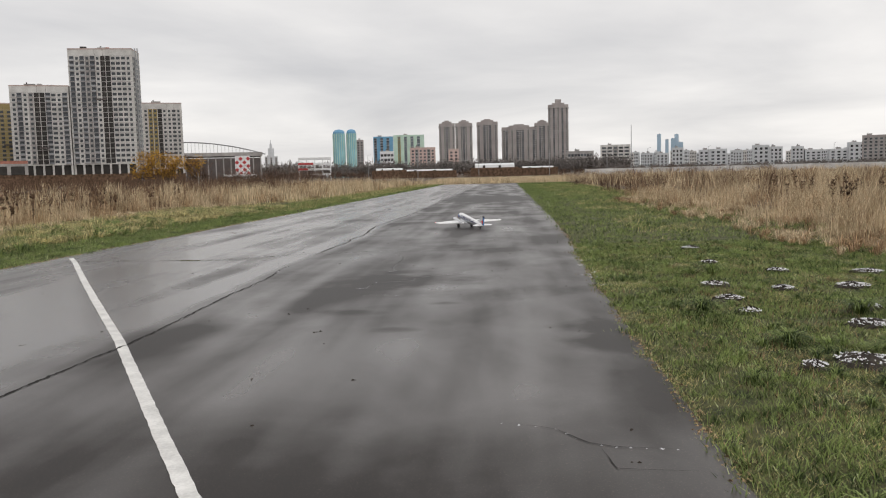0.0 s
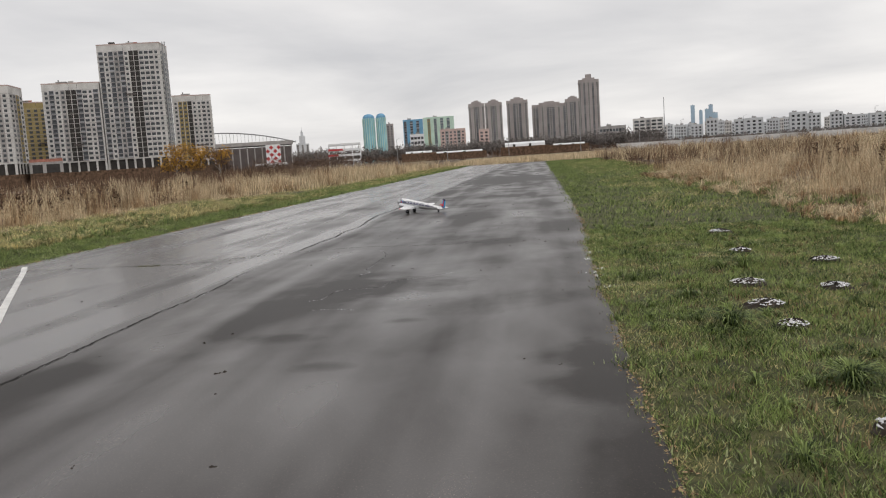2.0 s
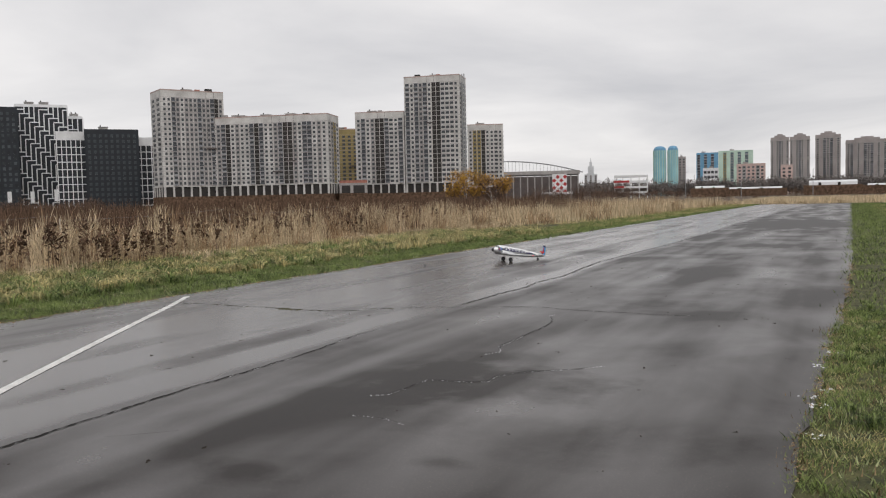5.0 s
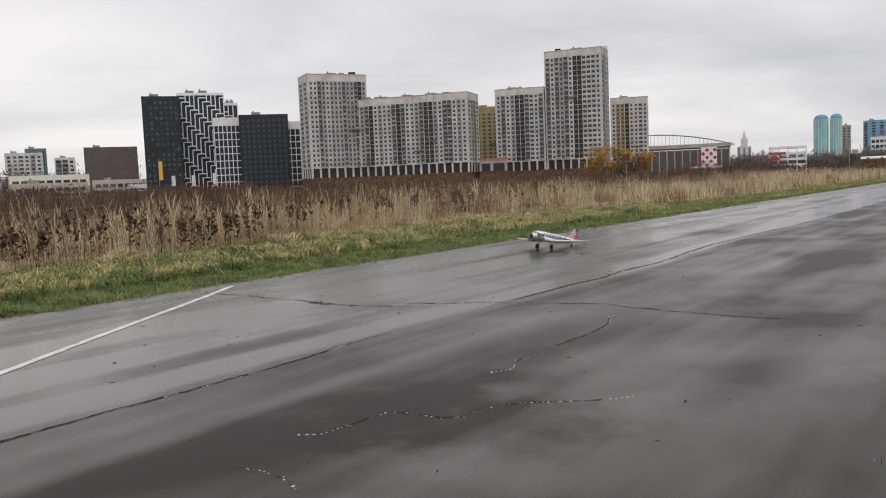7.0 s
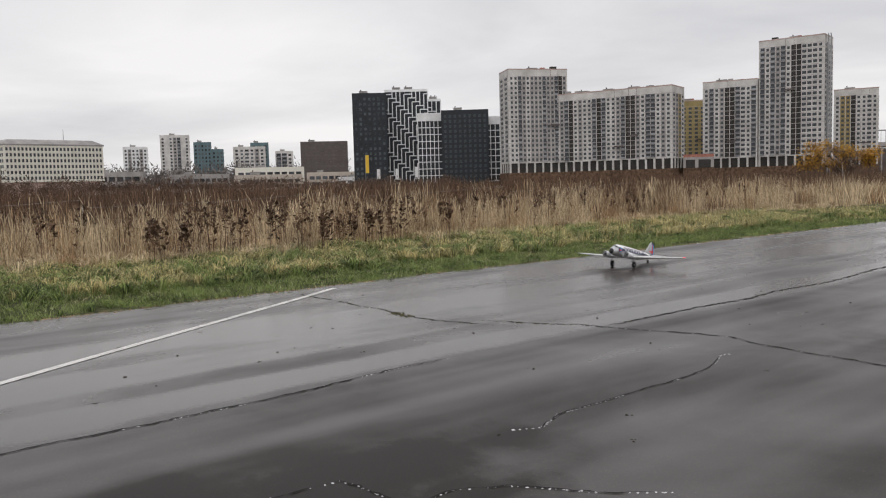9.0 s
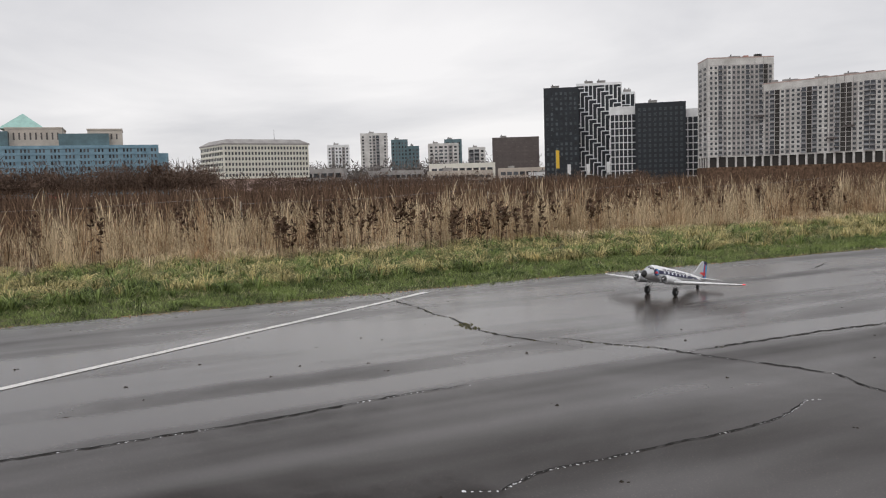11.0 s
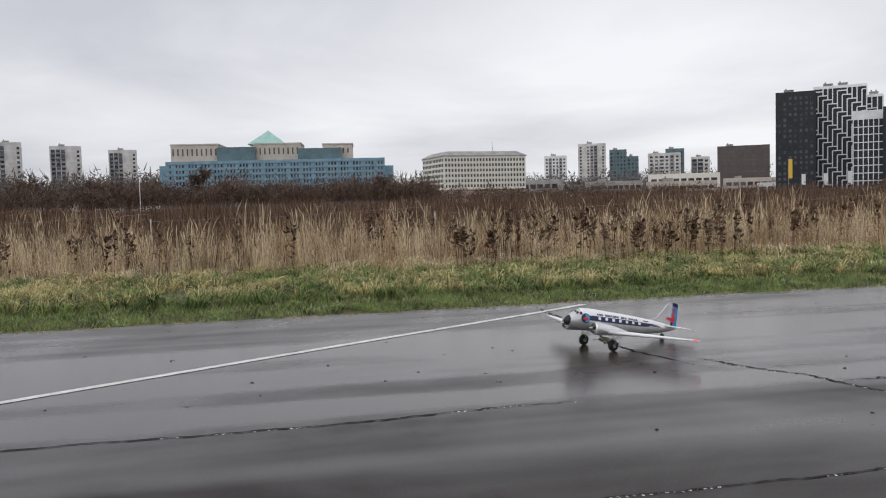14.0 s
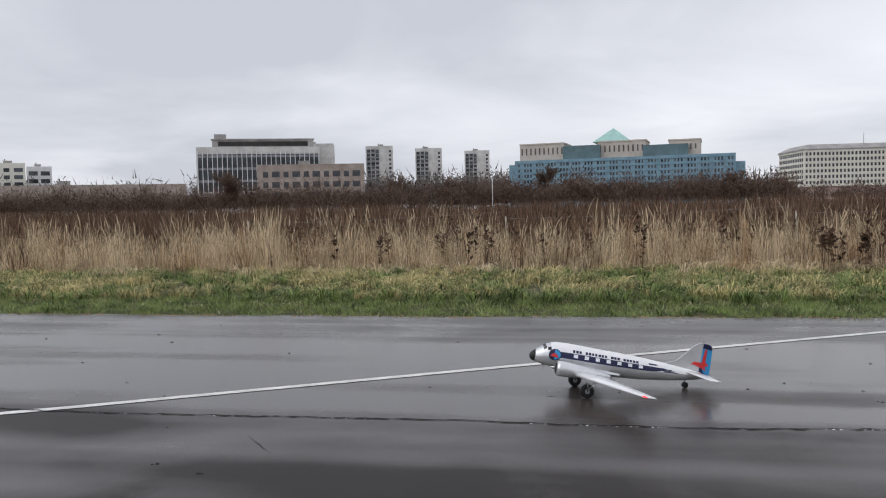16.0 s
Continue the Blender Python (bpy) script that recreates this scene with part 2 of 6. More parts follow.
# near-black stands in for shade inside openings; also plain dark vents and doors
DARKGAP = material("opening_shade_and_fittings", (0.032, 0.029, 0.027), 0.8, spread=0.4, scale=0.4, island=0.4)
PANE = material("window_glass", (0.034, 0.036, 0.042), 0.35, 0.0, 0.5, 0.3, island=0.6, spec=0.35, second=(0.11, 0.12, 0.135))
YELLOW = material("ochre_panel", (0.31, 0.245, 0.11), 0.85, spread=0.2, scale=0.2)
NETPINK = material("faded_net", (0.46, 0.36, 0.33), 0.9, spread=0.3, scale=0.4)
REDROOF = material("red_barrier", (0.38, 0.16, 0.12), 0.8, spread=0.3, scale=0.6)
BLACKCLAD = material("black_cladding", (0.011, 0.016, 0.023), 0.55, spread=0.3, scale=0.3)
BLACKPANE = material("black_pane", (0.020, 0.028, 0.036), 0.3, spread=0.5, scale=0.3, island=0.6, spec=0.4, second=(0.075, 0.09, 0.10))
WHITECLAD = material("white_cladding", (0.76, 0.77, 0.78), 0.7, spread=0.1, scale=0.3)
CREAM = material("cream_facade", (0.80, 0.785, 0.71), 0.85, spread=0.06, scale=0.2)
DUSTYBRICK = material("dusty_brick", (0.36, 0.29, 0.25), 0.9, spread=0.25, scale=0.2, second=(0.50, 0.43, 0.38))
BEIGE = material("beige_stone", (0.52, 0.46, 0.40), 0.85, spread=0.15, scale=0.2)
BLUEFACE = material("blue_panels", (0.17, 0.31, 0.40), 0.6, spread=0.2, scale=0.2, second=(0.23, 0.37, 0.46))
TEAL = material("teal_glass", (0.10, 0.165, 0.185), 0.35, spread=0.25, scale=0.2)
PYRAMID = material("pale_green_glass", (0.34, 0.56, 0.51), 0.35, spread=0.12, scale=0.3)
BROWNGLASS = material("brown_glass", (0.10, 0.082, 0.078), 0.35, spread=0.3, scale=0.2)
TWINBLUE = material("turquoise_tower", (0.24, 0.50, 0.58), 0.5, spread=0.15, scale=0.08)
SKYBLUE = material("blue_tower", (0.15, 0.36, 0.55), 0.5, spread=0.15, scale=0.08)
MINT = material("mint_tower", (0.52, 0.68, 0.58), 0.6, spread=0.15, scale=0.08)
PINK = material("pink_brick", (0.56, 0.42, 0.38), 0.85, spread=0.15, scale=0.1)
GREYTOWER = material("grey_brown_tower", (0.37, 0.335, 0.325), 0.85, spread=0.18, scale=0.06)
# far things: distance haze is mixed into these paler, greyer base colours
HAZE = material("haze_tinted_city", (0.58, 0.60, 0.62), 0.9, spread=0.15, scale=0.03)
HAZEBLUE = material("haze_tinted_blue_glass", (0.38, 0.52, 0.64), 0.5, spread=0.1, scale=0.02)
HAZEWOOD = material("haze_tinted_woods", (0.17, 0.152, 0.142), 0.95, spread=0.3, scale=0.05, island=0.5)
TENT = material("white_tent", (0.75, 0.76, 0.77), 0.6, spread=0.08, scale=0.5)
FLAGYELLOW = material("yellow_banner", (0.75, 0.50, 0.05), 0.7, spread=0.1)
REDPAINT = material("red_panel", (0.45, 0.045, 0.05), 0.6, spread=0.15)
STEEL = material("galvanised_steel", (0.36, 0.37, 0.38), 0.5, 0.6, spread=0.2)
WOODSTAKE = material("pale_stake", (0.62, 0.58, 0.50), 0.8, spread=0.2, scale=8)
WHITEGLOSS = material("white_gloss_skin", (0.86, 0.86, 0.87), 0.28, spread=0.04, scale=6)
SILVER = material("silver_paint", (0.72, 0.73, 0.74), 0.24, 0.62, spread=0.10, scale=5)
NAVY = material("navy_trim", (0.009, 0.010, 0.060), 0.35, spread=0.1)
AZURE = material("azure_trim", (0.04, 0.30, 0.62), 0.35, spread=0.1)
SCARLET = material("scarlet_trim", (0.60, 0.035, 0.035), 0.4, spread=0.1)
RUBBER = material("black_rubber", (0.012, 0.012, 0.013), 0.7, spread=0.3, scale=30)
NOSEBLACK = material("matt_black_nose", (0.014, 0.014, 0.015), 0.55, spread=0.2)
METAL = material("bright_metal", (0.65, 0.65, 0.66), 0.25, 0.9, spread=0.1, scale=20)
GLASSDARK = material("cockpit_glass", (0.015, 0.018, 0.022), 0.1, spread=0.2, spec=0.7)
WINLIGHT = material("pale_cabin_window", (0.80, 0.83, 0.88), 0.3, spread=0.1)
BLADE = bpy.data.materials.new("whirling_blade")
BLADE.use_nodes = True
BLADE.node_tree.nodes["Principled BSDF"].inputs["Base Color"].default_value = (0.05, 0.05, 0.05, 1)
BLADE.node_tree.nodes["Principled BSDF"].inputs["Alpha"].default_value = 0.35
REDLAMP = bpy.data.materials.new("red_lamp")
REDLAMP.use_nodes = True
REDLAMP.node_tree.nodes["Principled BSDF"].inputs["Base Color"].default_value = (0.8, 0.05, 0.06, 1)
REDLAMP.node_tree.nodes["Principled BSDF"].inputs["Emission Color"].default_value = (1.0, 0.10, 0.12, 1)
REDLAMP.node_tree.nodes["Principled BSDF"].inputs["Emission Strength"].default_value = 0.9

# ---- mesh helpers ----


class Build:
    """Collects boxes, quads and loose faces into one mesh."""

    def __init__(self):
        self.v, self.f = [], []

    def box(self, x0, x1, y0, y1, z0, z1):
        k = len(self.v)
        self.v += [(x0, y0, z0), (x1, y0, z0), (x1, y1, z0), (x0, y1, z0), (x0, y0, z1), (x1, y0, z1), (x1, y1, z1), (x0, y1, z1)]
        self.f += [(k, k + 3, k + 2, k + 1), (k + 4, k + 5, k + 6, k + 7), (k, k + 1, k + 5, k + 4), (k + 1, k + 2, k + 6, k + 5), (k + 2, k + 3, k + 7, k + 6), (k + 3, k, k + 4, k + 7)]
        return self

    def face(self, *points):
        k = len(self.v)
        self.v += [tuple(p) for p in points]
        self.f.append(tuple(range(k, k + len(points))))
        return self

    def tube(self, points, radii, sides=6, cap=True):
        """A round bar through the points."""
        k = len(self.v)
        pts = [Vector(p) for p in points]
        for i, p in enumerate(pts):
            d = (pts[min(i + 1, len(pts) - 1)] - pts[max(i - 1, 0)]).normalized()
            a = d.orthogonal().normalized()
            c = d.cross(a)
            for j in range(sides):
                w = 2 * math.pi * j / sides
                self.v.append(tuple(p + (a * math.cos(w) + c * math.sin(w)) * radii[i]))
        for i in range(len(pts) - 1):
            for j in range(sides):
                q = k + i * sides
                self.f.append((q + j, q + (j + 1) % sides, q + sides + (j + 1) % sides, q + sides + j))
        if cap:
            self.f.append(tuple(k + j for j in reversed(range(sides))))
            self.f.append(tuple(k + (len(pts) - 1) * sides + j for j in range(sides)))
        return self

    def rings(self, rings, cap=True, close=True):
        """A skin over rings of equal length."""
        k, n = len(self.v), len(rings[0])
        for r in rings:
            self.v += [tuple(p) for p in r]
        for i in range(len(rings) - 1):
            for j in range(n if close else n - 1):
                a, b = k + i * n + j, k + i * n + (j + 1) % n
                self.f.append((a, b, b + n, a + n))
        if cap:
            self.f.append(tuple(k + j for j in reversed(range(n))))
            self.f.append(tuple(k + (len(rings) - 1) * n + j for j in range(n)))
        return self

    def mesh(self, name, smooth=False):
        me = bpy.data.meshes.new(name)
        me.from_pydata(self.v, [], self.f)
        if smooth:
            me.polygons.foreach_set("use_smooth", [True] * len(me.polygons))
        me.update()
        return me


def part(name, build, mat, parent=None, label="", smooth=False, kind=""):
    """One mesh object, under a thing or a part where one is given."""
    me = build.mesh(name, smooth)
    me.materials.append(mat)
    ob = new(name, me)
    if parent:
        ob.parent = parent
    return tagged(ob, label, kind=kind)


def thing(name, m, label, category, group=""):
    ob = new(name)
    ob.matrix_basis = m
    return tagged(ob, label, category, group)


def blades(name, xy, height, width, lean, mat, label, rng, bend=0.5, base=-0.03, slim=False, category="grass"):
    """Many grass blades in one mesh: each a strip of two quads' width that tapers to a tip."""
    n = len(xy)
    if not hasattr(height, "__len__"):
        height = np.full(n, height)
    if not hasattr(width, "__len__"):
        width = np.full(n, width)
    a = rng.uniform(0, 2 * np.pi, n)
    side = np.stack([np.cos(a), np.sin(a), np.zeros(n)], 1) * width[:, None] * 0.5
    b = rng.uniform(0, 2 * np.pi, n)
    tip = np.stack([np.cos(b), np.sin(b), np.zeros(n)], 1) * (lean * height * rng.uniform(0.2, 1.0, n))[:, None]
    root = np.stack([xy[:, 0], xy[:, 1], np.full(n, base)], 1)
    up = np.zeros((n, 3))
    up[:, 2] = height
    mid = root + up * 0.55 + tip * (0.55 * bend)
    top = root + up + tip
    if slim:
        v = np.stack([root - side, root + side, top], 1).reshape(-1, 3)
        tri = np.arange(3 * n)
    else:
        v = np.stack([root - side, root + side, mid + side * 0.8, mid - side * 0.8, top], 1).reshape(-1, 3)
        k = np.arange(n)[:, None] * 5
        tri = np.concatenate([k + [0, 1, 2], k + [0, 2, 3], k + [3, 2, 4]], 1).reshape(-1)
    me = bpy.data.meshes.new(name)
    me.vertices.add(len(v))
    me.vertices.foreach_set("co", v.reshape(-1))
    me.loops.add(len(tri))
    me.loops.foreach_set("vertex_index", tri)
    me.polygons.add(len(tri) // 3)
    me.polygons.foreach_set("loop_start", np.arange(0, len(tri), 3))
    me.update(calc_edges=True)
    me.materials.append(mat)
    return tagged(new(name, me), label, category, kind="stuff")


def strands(name, v, tri, mat, label):
    me = bpy.data.meshes.new(name)
    me.vertices.add(len(v))
    me.vertices.foreach_set("co", v.reshape(-1))
    me.loops.add(len(tri))
    me.loops.foreach_set("vertex_index", tri)
    me.polygons.add(len(tri) // 3)
    me.polygons.foreach_set("loop_start", np.arange(0, len(tri), 3))
    me.update(calc_edges=True)
    me.materials.append(mat)
    return tagged(new(name, me), label, "grass", kind="stuff")


def scatter(rng, n, x0, x1, y0, y1):
    return np.stack([rng.uniform(x0, x1, n), rng.uniform(y0, y1, n)], 1)


def patchy(xy, size, seed, low, high):
    """Thins points by slow noise, so that they stand in clumps."""
    keep = np.array([noise.noise(Vector((p[0] / size, p[1] / size, seed))) for p in xy])
    chance = np.clip((keep + 0.5 - low) / (high - low), 0, 1)
    return xy[np.random.default_rng(int(seed * 7) + 3).uniform(0, 1, len(xy)) < chance]


# ---- ground, runway, marks ----
EAST, WEST, SOUTH, NORTH = 0.10, -10.65, -45.0, 118.0


def ground():
    part("ground", Build().face((-4000, -4000, -0.03), (4000, -4000, -0.03), (4000, 4500, -0.03), (-4000, 4500, -0.03)), SOIL, kind="structure")
    for name, x0, x1 in (("verge_west", WEST - 7.0, WEST + 0.4), ("verge_east", EAST - 0.4, EAST + 5.5)):
        b = Build()
        for i in range(84):
            y0, y1 = -46 + i * 2.0, -44 + i * 2.0
            w0, w1 = (0.9 * noise.noise(Vector((x0, y * 0.21, 3.0))) for y in (y0, y1))
            if x0 < WEST:
                b.face((x0 + w0, y0, -0.012), (x1, y0, -0.012), (x1, y1, -0.012), (x0 + w1, y1, -0.012))
            else:
                b.face((x0, y0, -0.012), (x1 + w0, y0, -0.012), (x1 + w1, y1, -0.012), (x0, y1, -0.012))
        part(name, b, TURF, kind="structure")


def ragged(x, y, amount):
    return x + amount * (noise.noise(Vector((x, y * 0.55, 1.0))) + 0.6 * noise.noise(Vector((x, y * 2.3, 5.0))))


def east_edge(y):
    """The asphalt's east edge, which drifts outwards as the runway goes on."""
    return ragged(EAST, y, 0.09) - 0.05 + 0.32 * min(1.0, max(0.0, (y - 4) / 14))


def runway():
    b = Build()
    ys, y = [], SOUTH
    while y < NORTH:
        ys.append(y)
        y += 0.12 if -6 < y < 20 else 0.6
    ys.append(NORTH)
    rows = [[(ragged(WEST, y, 0.10), y, -0.03), (ragged(WEST, y, 0.10), y, 0.0), (east_edge(y), y, 0.0), (east_edge(y), y, -0.03)] for y in ys]
    b.rings(rows, cap=True, close=False)
    part("runway", b, ASPHALT, kind="structure")


TOP = 0.0


def strip(b, points, width, z, rng, jag=0.5, step=0.08):
    """A thin ragged band along a polyline on the asphalt."""
    pts = []
    for (x0, y0), (x1, y1) in zip(points, points[1:]):
        n = max(1, int(math.hypot(x1 - x0, y1 - y0) / step))
        pts += [(x0 + (x1 - x0) * i / n, y0 + (y1 - y0) * i / n) for i in range(n)]
    pts.append(points[-1])
    rows = []
    for i, (x, y) in enumerate(pts):
        xa, ya = pts[max(i - 1, 0)]
        xb, yb = pts[min(i + 1, len(pts) - 1)]
        d = math.hypot(xb - xa, yb - ya) or 1
        nx, ny = -(yb - ya) / d, (xb - xa) / d
        off = jag * width * rng.uniform(-1, 1)
        w = width * 0.5 * (1 + jag * rng.uniform(-0.8, 0.8))
        if jag > 0.3:
            w *= 1.3 * min(1.0, (i + 0.5) / 8, (len(pts) - i - 0.5) / 8)
        rows.append([(x + nx * (off - w), y + ny * (off - w), z), (x + nx * (off + w), y + ny * (off + w), z)])
    b.rings(rows, cap=False, close=False)
    return pts


def crumbs(b, rng, points, count, spread, small, big):
    """Little lumps strewn along points."""
    for _ in range(count):
        x, y = rng.choice(points)
        x, y, r = x + rng.gauss(0, spread), y + rng.gauss(0, spread), rng.uniform(small, big)
        a = rng.uniform(0, 6.28)
        ring = [(x + r * rng.uniform(0.6, 1.2) * math.cos(a + j * 1.2566), y + r * rng.uniform(0.6, 1.2) * math.sin(a + j * 1.2566), TOP) for j in range(5)]
        top = (x + rng.uniform(-0.3, 0.3) * r, y, TOP + r * rng.uniform(0.3, 0.7))
        for j in range(5):
            b.face(ring[j], ring[(j + 1) % 5], top)


def marks():
    rng = random.Random(11)
    line = Build()
    pts = [(-10.34, 11.55), (-9.80, 10.70), (-7.85, 7.41), (-6.75, 5.58), (-5.03, 2.74), (-3.87, 0.72), (-3.08, -0.65), (-1.6, -3.2), (0.0, -6.0)]
    strip(line, pts, 0.10, TOP + 0.004, rng, 0.035, 0.07)
    part("white_line", line, PAINT, kind="structure")
    cracks, moss, white = Build(), Build(), Build()
    joint_south = strip(cracks, [(-5.02, -30), (-4.95, 0.8), (-4.86, 2.6), (-4.87, 3.4), (-4.91, 4.55), (-4.97, 5.9), (-4.94, 6.7), (-4.96, 7.8), (-5.02, 8.3), (-5.07, 8.9), (-5.05, 9.4)], 0.016, TOP + 0.004, rng, 0.9, 0.05)
    joint_north = strip(cracks, [(-5.06, 11.68), (-5.06, 12.4), (-5.07, 13.4), (-4.98, 14.5), (-5.08, 15.3), (-4.98, 16.8), (-5.15, 18.6), (-5.26, 20.5), (-5.2, 23.5), (-5.05, 26.5), (-4.95, 31), (-4.85, 50), (-4.7, 85)], 0.024, TOP + 0.004, rng, 0.9, 0.06)
    across = strip(cracks, [(-10.5, 10.85), (-9.94, 10.8), (-8.93, 10.8), (-8.41, 10.73), (-7.96, 10.77), (-7.33, 10.65), (-6.78, 10.68), (-6.34, 10.81), (-6.03, 10.89)], 0.017, TOP + 0.004, rng, 1.0, 0.05)
    strip(cracks, [(-6.03, 10.89), (-5.75, 10.99)], 0.009, TOP + 0.004, rng, 0.9, 0.05)
    across += strip(cracks, [(-6.35, 11.03), (-6.1, 11.17), (-5.9, 11.22), (-5.55, 11.4), (-5.38, 11.56), (-5.06, 11.62), (-4.7, 11.72), (-4.4, 11.83), (-4.08, 11.94), (-3.74, 12.01), (-3.41, 11.85), (-3.15, 11.84), (-2.87, 11.78), (-2.5, 11.76), (-2.0, 11.7), (-1.4, 11.74)], 0.017, TOP + 0.004, rng, 1.0, 0.05)
    strip(cracks, [(-5.9, 11.42), (-5.7, 11.56), (-5.4, 11.58)], 0.007, TOP + 0.004, rng, 0.9)
    curl = strip(cracks, [(-3.34, 11.27), (-3.37, 11.18), (-3.23, 10.86), (-3.15, 10.57), (-3.12, 10.15), (-3.13, 9.8), (-3.12, 9.3), (-3.13, 8.95), (-3.13, 8.77), (-3.05, 8.58), (-3.0, 8.45), (-3.09, 8.3)], 0.009, TOP + 0.004, rng, 1.1, 0.04)
    web = strip(cracks, [(-3.27, 6.27), (-3.15, 6.36), (-3.12, 6.71), (-3.1, 6.98), (-2.96, 7.01), (-2.68, 7.02), (-2.56, 7.12), (-2.57, 7.33), (-2.4, 7.6), (-2.0, 7.87), (-1.77, 8.12)], 0.008, TOP + 0.004, rng, 1.1, 0.04)
    web2 = strip(cracks, [(-3.14, 5.64), (-2.98, 5.69), (-2.78, 5.67), (-2.59, 5.59)], 0.008, TOP + 0.004, rng, 1.1, 0.04)
    web3 = strip(cracks, [(-1.19, 0.0), (-0.98, -0.06), (-0.86, -0.12), (-0.69, -0.38), (-0.54, -0.45), (-0.2, -0.49)], 0.007, TOP + 0.004, rng, 0.6)
    strip(cracks, [(-0.63, -0.44), (-0.58, -0.8), (-0.12, -0.84)], 0.008, TOP + 0.004, rng, 0.6)
    strip(cracks, [(-4.42, 4.5), (-4.3, 4.58), (-4.0, 4.86)], 0.010, TOP + 0.004, rng, 0.6)
    strip(cracks, [(-9.4, 19.0), (-8.9, 18.0)], 0.03, TOP + 0.004, rng, 0.6)
    tagged(part("asphalt_cracks", cracks, CRACK, kind="stuff"), "dark jagged cracks running through the asphalt", "crack")
    near = [p for p in across if p[0] < -5.2]
    crumbs(moss, rng, near, 110, 0.012, 0.006, 0.018)
    crumbs(moss, rng, [(-7.40, 10.66), (-7.25, 10.64), (-7.55, 10.69)], 90, 0.045, 0.006, 0.022)
    crumbs(moss, rng, joint_north[:140], 60, 0.012, 0.006, 0.018)
    tagged(part("crack_moss", moss, MOSS, kind="stuff"), "tufts of moss and weeds growing in the cracks", "moss")
    for pts_, n in ((joint_south[-130:], 150), (across, 150), (curl, 170), (web, 110), (web2, 18), (web3, 24), (joint_north[:300], 170)):
        some = [p for p in pts_ if noise.noise(Vector((p[0] * 1.9, p[1] * 1.9, 2.0))) > -0.12] or pts_
        crumbs(white, rng, some, int(n * 1.6), 0.005, 0.002, 0.0085)
    crumbs(white, rng, [(0.12, 7.5), (0.16, 7.8), (0.14, 7.2), (0.1, 8.8), (0.15, 6.4), (0.2, 9.6)], 45, 0.05, 0.006, 0.024)
    crumbs(white, rng, [(-10.6, 22 + i * 0.7) for i in range(12)], 60, 0.12, 0.008, 0.026)
    tagged(part("snow_crumbs", white, SNOW, kind="stuff"), "white crumbs of old snow lying in the cracks", "snow")
    bits = Build()
    spots = [(-10.2 + 10 * rng.random(), -3 + 26 * rng.random()) for _ in range(150)]
    spots += [(-3.56, 4.6), (-2.42, 8.66), (-5.84, 10.43), (-5.89, 9.03), (-6.53, 7.0), (-5.81, 6.54), (-7.84, 6.2), (-6.04, 5.45), (-6.5, 8.46), (-8.17, 1.75), (-5.93, 2.56)] * 2
    for x, y in spots:
        crumbs(bits, rng, [(x, y)], 2, 0.012, 0.005, 0.018)
    tagged(part("gravel_bits", bits, EARTH, kind="stuff"), "dark bits of gravel scattered over wet asphalt", "gravel")
    litter = Build()
    east = [(east_edge(-4 + i * 0.05), -4 + i * 0.05) for i in range(500)]
    westside = [(ragged(WEST, -6 + i * 0.06, 0.10), -6 + i * 0.06) for i in range(600)]
    crumbs(litter, rng, [p for p in east if noise.noise(Vector((p[1] * 1.1, 7.0, 0))) > -0.1], 1500, 0.035, 0.005, 0.017)
    crumbs(litter, rng, [p for p in westside if noise.noise(Vector((p[1] * 0.8, 3.0, 0))) > -0.15], 1700, 0.06, 0.008, 0.026)
    tagged(part("edge_litter", litter, LITTER, kind="stuff"), "brown dead leaves and crumbled earth along the asphalt edge", "litter")
    ring = Build()
    for r0, r1 in ((0.13, 0.142),):
        rows = [[(-4.02 + r * math.cos(w), 13.7 + r * math.sin(w), TOP + 0.004) for r in (r0, r1)] for w in np.linspace(0, 2 * math.pi, 29)]
        ring.rings(rows, cap=False, close=False)
    tagged(part("sunken_cover", ring, GREYCON), "round sunken cover flush with the asphalt", "manhole")


MOLEHILLS = [(1.50, 4.92, 0.16), (1.47, 3.99, 0.12), (2.17, 8.79, 0.14), (1.63, 6.15, 0.17), (2.38, 5.70, 0.14), (2.90, 7.59, 0.15), (3.32, 5.86, 0.2), (2.77, 4.2, 0.16), (2.41, 3.2, 0.2), (1.24, 1.45, 0.10), (1.70, 1.63, 0.22), (2.43, 11.4, 0.16), (3.3, 3.4, 0.18), (4.1, 7.3, 0.2)]


